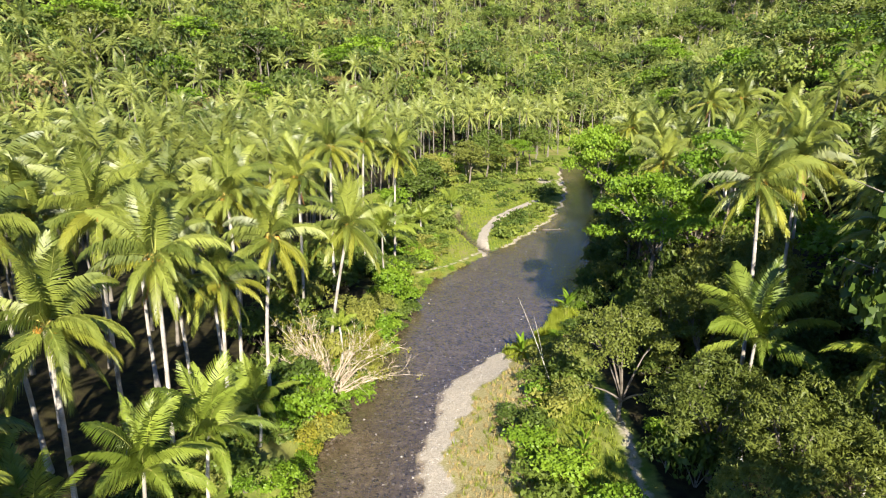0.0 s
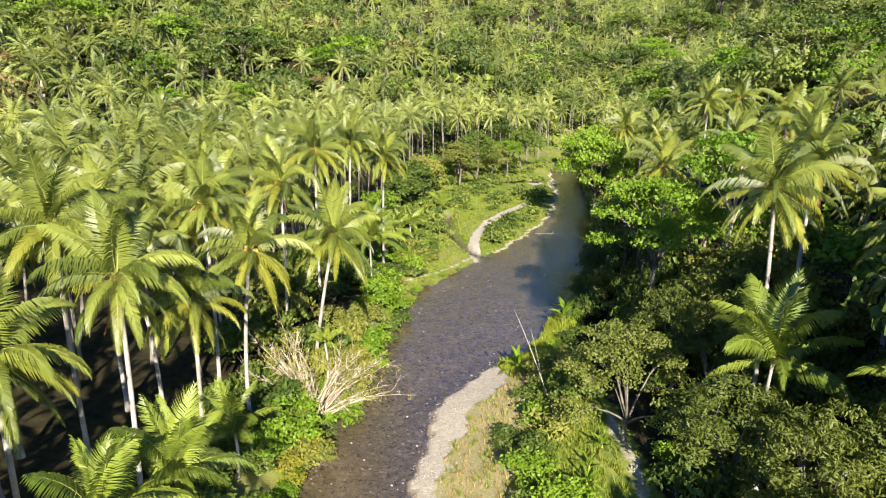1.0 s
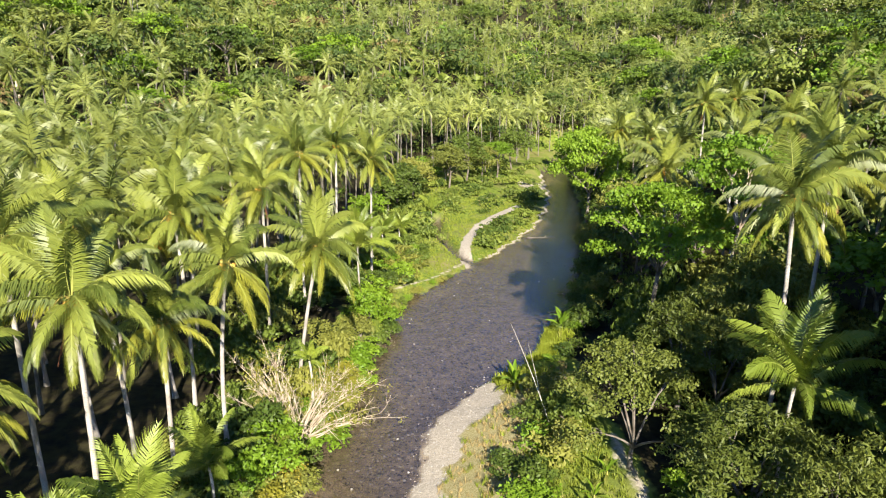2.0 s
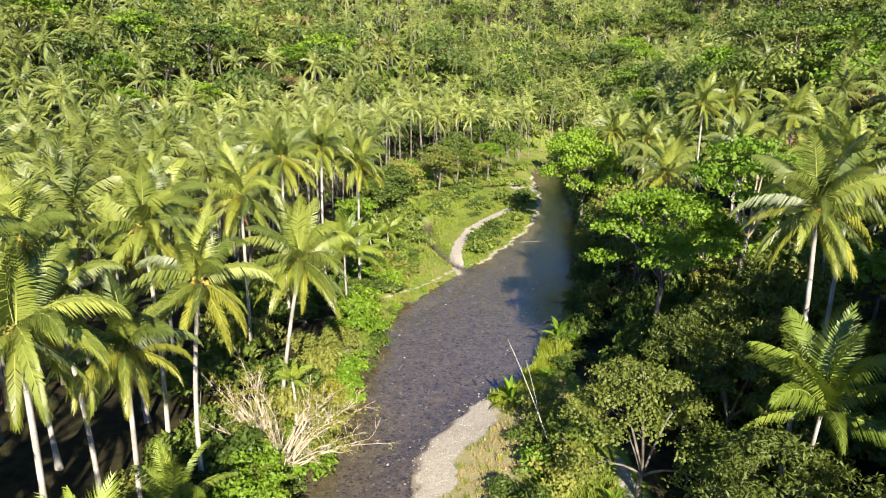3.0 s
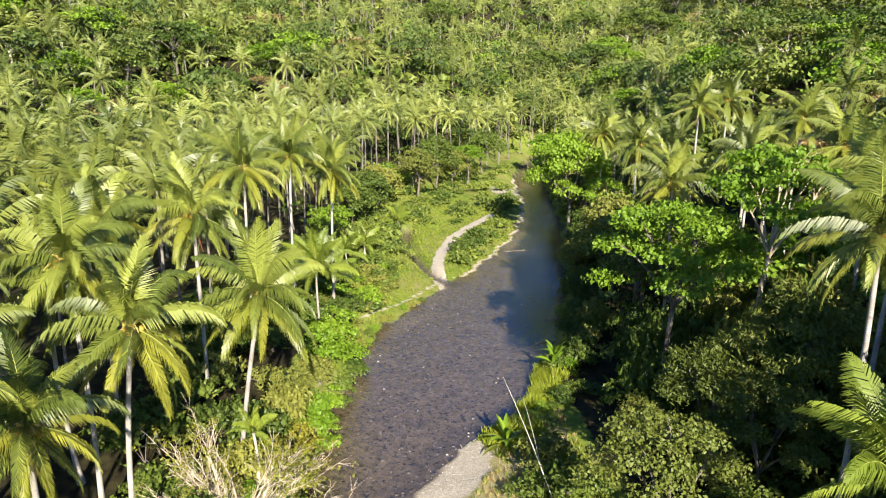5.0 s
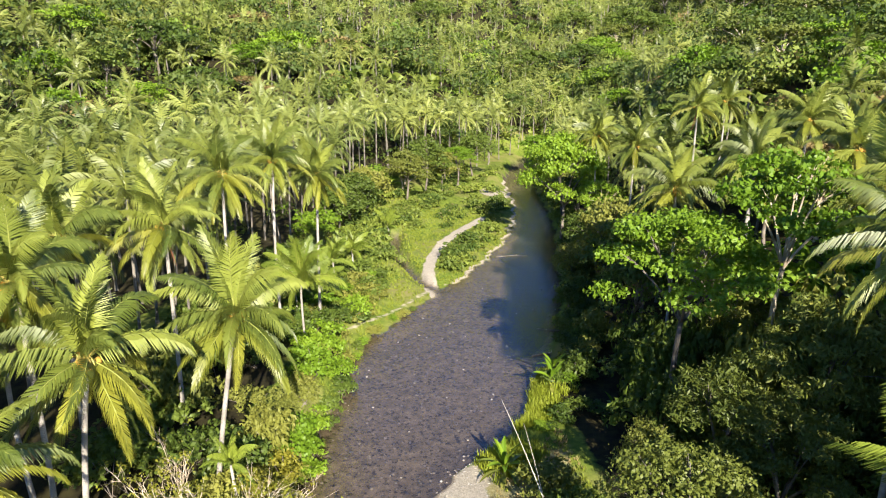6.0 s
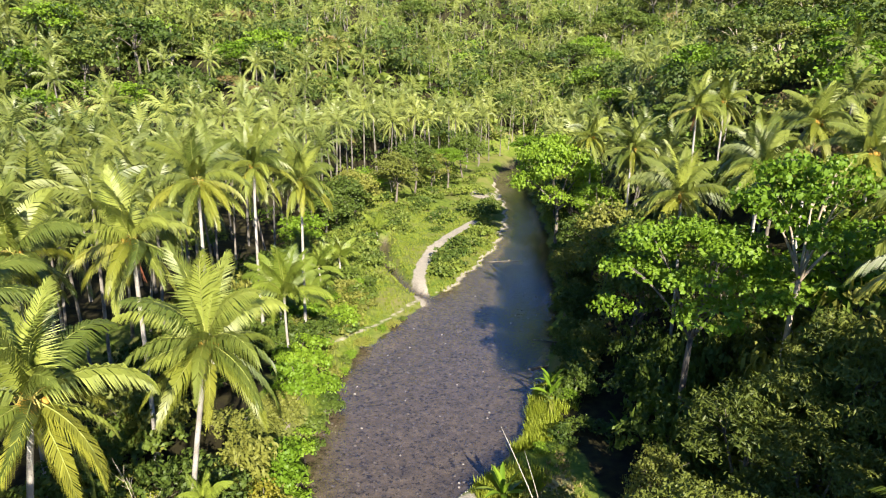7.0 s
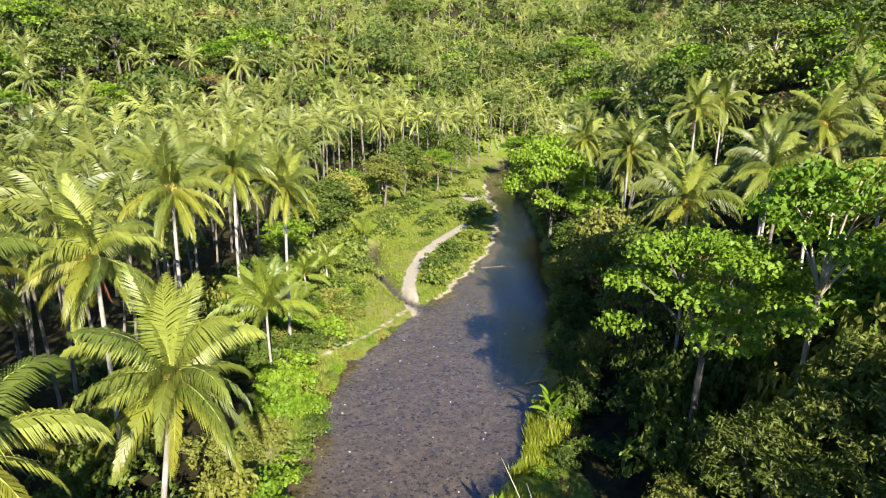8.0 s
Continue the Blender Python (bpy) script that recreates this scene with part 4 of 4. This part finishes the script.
# ---- the groves and woods behind ----
def wood_noise(x, y):
    return math.sin(x * 0.06 + 1.7 * math.sin(y * 0.03)) * math.sin(y * 0.05 + 0.6 * math.sin(x * 0.04) + 1.0)


taken = [(p[0], p[1]) for p in LEFT_PALMS + RIGHT_PALMS] + [(-17.6, 34), (-13.9, 38.9), (-26, 30.5), (-21.5, 29)]
rng = np.random.default_rng(52)
spots = []
gap = 8.0
for i in range(-54, 70):
    for j in range(-5, 87):
        x, y = (i + 0.5 * (j % 2)) * gap + rng.uniform(-2.3, 2.3), j * gap * 0.9 + rng.uniform(-2.1, 2.1)
        spots.append((math.hypot(x, y - 30), x, y))
spots.sort()
grove, near_count, tree_count = [], 0, 0
stuff = {"palm": [], "remote_palm": [], "wood": [], "shrub": []}
PALM_EDGE = ([-200, 46, 70, 100, 130, 170, 196, 230, 250, 300, 420], [-15.5, -16, -24, -22, -19, -10, -2, 10, 30, 58, 140])
BACK_EDGE = ([-200, 60, 100, 180, 250, 300, 420], [20, 40, 37, 48, 62, 74, 150])
WOOD_FAR = [leaf_cloud(400 + k, lumps_for(400 + k, 9, 4.4, 4.5, 9.0, 1.9, 0.6), 105, 3, 0.32, 0.42, loose=0.3) for k in range(4)]
WOOD_REMOTE = [leaf_cloud(420 + k, lumps_for(420 + k, 7, 4.8, 4.5, 9.0, 2.2, 0.6), 75, 2, 0.45, 0.5, loose=0.2) for k in range(3)]
SHRUB_FAR = [leaf_cloud(440 + k, lumps_for(440 + k, 6, 2.6, 0.5, 2.6, 1.4, 0.7), 30, 2, 0.55, 0.4, loose=0.3) for k in range(3)]
BANK_SHRUB = [leaf_cloud(460 + k, lumps_for(460 + k, 7, 1.9, 0.4, 1.9, 1.0, 0.7), 58, 4, 0.33, 0.3) for k in range(4)]
SHRUB_REMOTE = [leaf_cloud(450 + k, lumps_for(450 + k, 6, 3.2, 0.5, 3.0, 1.4, 0.7), 14, 2, 1.3, 0.6) for k in range(3)]
for dist, x, y in spots:
    far_end = y > 312
    left = x < np.interp(y, *PALM_EDGE) or (far_end and x < 90)
    right = x > np.interp(y, *BACK_EDGE) or (far_end and x >= 90)
    if not (left or right) or min((x - a) ** 2 + (y - b) ** 2 for a, b in taken) < 36:
        continue
    if x < -max(75, 30 + 0.74 * y) or x > 34 + 0.95 * max(y, 0) or math.hypot(x, y) < 15 or y < -30 or (right and y < 36) or (left and y < 27 and x > -34):
        continue
    if (dist > 150 and rng.uniform() < 0.12) or (60 < dist <= 150 and right and rng.uniform() < 0.15):
        continue
    patch = wood_noise(x, y)
    if (float(ground_z(x, y)) - 33) / math.hypot(x, y) > 0.135:
        continue
    height_here = float(ground_z(x, y))
    up_hill = height_here > 9
    if left:
        is_palm = rng.uniform() < (0.96 if not up_hill else (0.8 if patch > -0.25 else 0.12) if dist < 330 else (0.85 if patch > -0.15 else 0.25))
    else:
        is_palm = rng.uniform() < (0.6 if not up_hill else (0.35 if patch > 0.1 else 0.08) if dist < 230 else (0.75 if patch > 0 else 0.3))
    if y > 310 and -40 < x < 190 and rng.uniform() < 0.7:
        is_palm = True
    if is_palm:
        height = rng.uniform(15.0, 22.0) if not up_hill else rng.uniform(5.5, 14.5)
        if right:
            height = min(height, 17)
        if up_hill and rng.uniform() < 0.2:
            stuff["shrub"].append((x, y, dist))
            continue
        if y > 15 and dist < 52 and left:
            coconut_palm(x, y, height_here + height, None, 19, 0.98, dead=int(rng.integers(2)), spin=rng.uniform(0, 6), rng=rng)
        elif near_count < 135 and y > 15:
            near_count += 1
            mid_palm(x, y, height, rng)
        elif dist < 290:
            stuff["palm"].append((x, y, height))
        else:
            stuff["remote_palm"].append((x, y, height))
    elif tree_count < 60 and dist < 190 and y > 15:
        tree_count += 1
        tree(str(rng.choice(["grove_dark", "grove_olive", "grove_bright", "brown"], p=[0.35, 0.3, 0.22, 0.13])), x, y, rng.uniform(0.8, 1.2), tall=rng.uniform(0.75, 1.0))
    else:
        stuff["wood"].append((x, y, dist))
    if up_hill:
        for k in range(2 if dist < 300 else 1):
            stuff["shrub"].append((x + rng.uniform(-5, 5), y + rng.uniform(-5, 5), dist))


# unseen palms and trees added behind the start to shade grove and right bank
rng = np.random.default_rng(90)
for y in np.arange(-38, 30, 6.5):
    for x in np.arange(-62, -20, 6.5):
        if x < -0.75 * y - 7 and (y < 15 or x > -36):
            stuff["palm"].append((x + rng.uniform(-1.5, 1.5), y + rng.uniform(-1.5, 1.5), rng.uniform(15, 18)))
    for x in np.arange(24, 62, 9.5):
        if y < 12:
            tree(str(rng.choice(["grove_dark", "grove_olive"])), x + rng.uniform(-2, 2), y + rng.uniform(-2, 2), rng.uniform(1.0, 1.2), tall=rng.uniform(1.2, 1.5))
# tall trees added out of view on the right, only for their shadows
for x, y, size, tall in [(41, 24, 1.4, 1.5), (49, 27, 1.4, 1.5), (57, 33, 1.4, 1.5)]:
    tree("dark", x, y, size, tall=tall)

# large crowns that stand out on the hillsides
rng = np.random.default_rng(88)
for kind, x, y, size in [
        ("brown", -47, 309, 1.5), ("canopy_dark", -66, 244, 1.5), ("canopy_olive", -74, 249, 1.4), ("canopy_olive", -58, 247, 1.3), ("canopy_bright", -30, 270, 1.5), ("canopy_bright", -40, 262, 1.3),
        ("brown", -40, 247, 0.9), ("brown", -34, 246, 0.8), ("canopy_olive", -115, 225, 1.7), ("canopy_olive", -104, 221, 1.4), ("canopy_bright", -124, 236, 1.6), ("canopy_bright", -118, 240, 1.3), ("brown", -120, 197, 1.4),
        ("canopy_olive", -112, 199, 1.3), ("canopy_bright", -86, 215, 1.1), ("canopy_dark", -76, 226, 1.2), ("canopy_bright", -76, 197, 0.9), ("canopy_bright", -62, 214, 1.0), ("canopy_dark", -50, 226, 1.1), ("canopy_bright", -92, 250, 1.4),
        ("canopy_dark", 210, 495, 2.2), ("canopy_dark", 228, 500, 2.3), ("canopy_dark", 246, 512, 2.3), ("canopy_dark", 268, 520, 2.2), ("canopy_dark", 290, 529, 2.4), ("canopy_dark", 312, 528, 2.3), ("canopy_dark", 331, 526, 2.3),
        ("canopy_dark", 137, 476, 2.0), ("canopy_dark", 170, 457, 2.2), ("canopy_dark", 182, 462, 2.0), ("canopy_olive", 158, 452, 1.8), ("canopy_bright", 134, 415, 1.7), ("canopy_bright", 143, 410, 1.5), ("canopy_dark", 120, 404, 1.7),
        ("canopy_olive", 97, 196, 1.3), ("canopy_olive", 91, 170, 1.2), ("canopy_bright", 101, 163, 1.2), ("canopy_olive", 112, 172, 1.3), ("canopy_bright", 85, 192, 1.2), ("canopy_olive", 108, 186, 1.3), ("canopy_bright", 120, 180, 1.2),
        ("canopy_dark", 100, 178, 1.1), ("canopy_dark", 87, 390, 1.8), ("canopy_dark", 33, 409, 1.7), ("canopy_olive", 79, 166, 1.1), ("canopy_bright", 92, 150, 1.0), ("canopy_olive", 104, 146, 1.2), ("canopy_dark", 76, 176, 1.1),
        ("canopy_dark", 64, 330, 1.3), ("canopy_dark", 86, 300, 1.3), ("canopy_bright", 94, 272, 1.2), ("canopy_bright", 112, 341, 1.5), ("canopy_dark", 122, 335, 1.4)]:
    tree(kind, x, y, size, tall=rng.uniform(0.7, 0.9))
# tall palms that stand clear of the slope: x, y, height
for x, y, height in [
        (-56, 274, 13), (-76, 295, 11), (-89, 272, 11), (-65, 280, 11), (-81, 221, 11), (-15, 288, 12), (-9, 289, 15), (12, 250, 14.5), (15, 250, 14), (25, 300, 11), (39, 357, 12), (35, 370, 12),
        (-62, 200, 11), (-78, 189, 12), (-88, 185, 12), (-103, 185, 13), (-95, 182, 12), (-102, 223, 13), (-97, 227, 12), (-130, 238, 13), (-72, 264, 12), (-31, 300, 12), (5, 248, 13), (-132, 220, 13), (-123, 193, 13),
        (-109, 203, 13), (-83, 285, 12), (-68, 311, 12), (-55, 328, 12), (70, 152, 14), (71, 121, 14), (82, 136, 14), (79, 161, 13), (69, 108, 14), (76, 191, 13), (60, 168, 15), (66, 180, 14), (56, 150, 15), (60, 122, 15),
        (-100, 240, 12), (-112, 212, 12), (-90, 205, 11), (-70, 300, 11), (-96, 262, 12), (-46, 290, 11)]:
    mid_palm(x + rng.normal(0, 0.5), y + rng.normal(0, 0.5), height, rng)


def far_palms(spots, crowns, name, label, sides):
    leaves, trunks, tints = [], [], []
    for x, y, h in spots:
        z = float(ground_z(x, y))
        v, f = crowns[int(rng.integers(len(crowns)))]
        top = np.array([x + rng.normal(0, 0.9), y + rng.normal(0, 0.9), z + h])
        leaves.append((turned(v, rng.uniform(0, 6.28), rng.uniform(0.85, 1.1), top), f))
        tints.append(np.full(len(v), rng.uniform()))
        trunks.append(tube([(x, y, z - 0.5), top], (0.22, 0.15), sides))
    ob = tagged(new(name), label, "palm grove", kind="stuff")
    tagged(part("crowns", solid("crowns", *join(leaves), far_palm_leaf, tints=np.concatenate(tints)), ob), kind="stuff")
    tagged(part("trunks", solid("trunks", *join(trunks), shaded_palm_bark), ob), kind="stuff")


far_palms(stuff["palm"], FAR_CROWN, "palm_grove", "coconut grove on the hillside behind the river, and unseen shade palms behind the start", 4)
far_palms(stuff["remote_palm"], REMOTE_CROWN, "palm_grove", "distant coconut palms covering the upper slope", 3)


def far_wood(name, label, category, spots, pick, material, lo, hi):
    pieces, tints = [], []
    for x, y, dist in spots:
        kinds = pick(dist)
        v, f = kinds[int(rng.integers(len(kinds)))]
        s = lo + (hi - lo) * rng.uniform() ** 1.6
        tints.append(np.full(len(v), rng.beta(0.55, 0.6)))
        pieces.append((turned(v, rng.uniform(0, 6.28), s, (x, y, float(ground_z(x, y)) - 0.3)), f))
    tagged(new(name, solid(name, *join(pieces), material, tints=np.concatenate(tints))), label, category, kind="stuff")


for k in range(320):
    y = rng.uniform(600, 1150)
    stuff["wood"].append((rng.uniform(-0.35, 0.85) * y, y, 600))
for k in range(190):
    x, y = rng.uniform(5, 140), rng.uniform(285, 400)
    if x < left_shore(y) - 4 or x > right_shore(y) + 4:
        stuff["wood"].append((x, y, 290))
shares = {"woodland": [], "bright": [], "dark": [], "brown": []}
for spot in stuff["wood"]:
    shares[str(rng.choice(list(shares), p=[0.40, 0.19, 0.34, 0.07]))].append(spot)
wood_pick = lambda d: WOOD_FAR if d < 250 else WOOD_REMOTE
far_wood("woodland", "mixed green broadleaf woodland on the hillsides", "woodland", shares["woodland"], wood_pick, woodland_leaf, 0.7, 1.8)
far_wood("woodland", "bright green trees scattered over the hillsides", "woodland", shares["bright"], wood_pick, far_bright_leaf, 0.6, 1.7)
far_wood("woodland", "dark green tall trees in the gullies", "woodland", shares["dark"], wood_pick, far_tree_leaf, 0.9, 2.2)
far_wood("woodland", "brownish flowering trees scattered over the hillsides", "woodland", shares["brown"], wood_pick, brown_leaf, 0.8, 1.7)
far_wood("undergrowth", "green undergrowth between the trees of the slopes", "undergrowth", stuff["shrub"],
         lambda d: SHRUB_FAR if d < 240 else SHRUB_REMOTE, woodland_leaf, 0.9, 1.7)
far_wood("undergrowth", "thick green shrubs along the upper river", "undergrowth", [(x, y, 0) for x, y, size in far_shrubs],
         lambda d: BANK_SHRUB, woodland_leaf, 0.75, 1.35)


# ---- grass ----
def tuft(seed, blades, high, wide):
    rng = np.random.default_rng(seed)
    v, f = [], []
    for i in range(blades):
        a, r = rng.uniform(0, 6.28), rng.uniform(0, 0.22)
        lean = rng.uniform(0.1, 0.6) * high
        b = np.array([r * math.cos(a), r * math.sin(a), 0])
        o = np.array([-math.sin(a), math.cos(a), 0]) * wide
        tip = b + [lean * math.cos(a), lean * math.sin(a), high * rng.uniform(0.6, 1.1)]
        n = len(v)
        v += [b - o, b + o, tip]
        f.append((n, n + 1, n + 2))
    return np.array(v), np.array(f)


TUFTS = [tuft(500 + k, 11, 0.42, 0.035) for k in range(5)]


def grass(name, label, spots, material, lo, hi):
    pieces = []
    for x, y in spots:
        v, f = TUFTS[int(rng.integers(5))]
        pieces.append((turned(v, rng.uniform(0, 6.28), rng.uniform(lo, hi), (x, y, float(ground_z(x, y)) - 0.02)), f))
    tagged(new(name, solid(name, *join(pieces), material)), label, "grass", kind="stuff")


rng = np.random.default_rng(61)
green_spots, dry_spots = [], []
for k in range(12000):
    y = rng.uniform(40, 200)
    if y < 92:
        x = rng.uniform(-2, 17)
        r = x - float(right_shore(y))
        if r < 2.5 + 3.0 * float(step(58, 74, y)) or y > 84 + 0.3 * r:
            continue
        edge = 8.2 + 0.04 * y + 1.5 * math.sin(y * 0.5) + rng.normal(0, 1)
        if near_line(x, y, FOREST_TRAIL) < 1.0:
            continue
        (dry_spots if r < edge and rng.uniform() < 0.8 else green_spots).append((x, y))
    else:
        x = rng.uniform(-10, 32)
        l = float(left_shore(y)) - x
        if l < 0.4 or min(near_line(x, y, MEADOW_PATH) - 1.2, near_line(x, y, BANK_PATH) - 0.5, near_line(x, y, CREEK) - 1.0) < 0:
            continue
        green_spots.append((x, y))
for k in range(700):
    y = rng.uniform(86, 101)
    x = float(right_shore(y)) + rng.uniform(0.1, 2.6)
    green_spots.append((x, y))
mound_spots = []
for k in range(900):
    y = rng.uniform(85.5, 98)
    mound_spots.append((float(right_shore(y)) + abs(rng.normal(0, 1.5)), y))
for k in range(420):
    mound_spots.append((11.3 + rng.normal(0, 1.2), 79.2 + rng.normal(0, 1.1)))
grass("grass", "tall lush yellow-green grass at the water's edge", mound_spots, lush_grass, 1.5, 2.6)
grass("grass", "bright green grass on the river meadow", green_spots, grass_blade, 0.7, 1.5)
grass("grass", "dry yellow grass on the gravel bar", dry_spots, dry_grass, 0.5, 1.1)


# ---- stones ----
STONE = [ball(1.0, (0, 0, 0), 600 + k, 0.6) for k in range(4)]


def stones(name, label, spots, material):
    pieces = []
    for x, y, z, r in spots:
        v, f = STONE[int(rng.integers(4))]
        pieces.append((turned(v, rng.uniform(0, 6.28), r, (x, y, z)), f))
    tagged(new(name, solid(name, *join(pieces), material, True)), label, "stones", kind="stuff")


rng = np.random.default_rng(71)
bed_spots, bar_spots, white_spots = [], [], []
for k in range(1700):
    y = 44 + 96 * rng.uniform() ** 1.2
    x = rng.uniform(float(left_shore(y)), float(right_shore(y)))
    r = 0.05 + 0.13 * rng.uniform() ** 3
    bed_spots.append((x, y, float(ground_z(x, y)) + r * 0.2, r * 1.3))
for k in range(1500):
    y = rng.uniform(44, 82)
    x = float(right_shore(y)) + rng.uniform(-0.6, 3 + 2 * float(step(58, 74, y)))
    r = 0.02 + 0.09 * rng.uniform() ** 4
    bar_spots.append((x, y, float(ground_z(x, y)) + r * 0.15, r))
for k in range(80):
    y = rng.uniform(46, 135)
    near = rng.uniform() < 0.7
    x = float(right_shore(y)) + rng.normal(-0.6, 0.7) if near and y < 84 else rng.uniform(float(left_shore(y)), float(right_shore(y)))
    r = rng.uniform(0.06, 0.16)
    white_spots.append((x, y, max(float(ground_z(x, y)), -0.08) + r * 0.2, r))
stones("river_stones", "dark rounded stones on the river bed", bed_spots, river_stone)
stones("bar_stones", "pale pebbles along the gravel bar", bar_spots, pale_stone)
stones("white_stones", "white stones breaking the shallow water", white_spots, pale_stone)
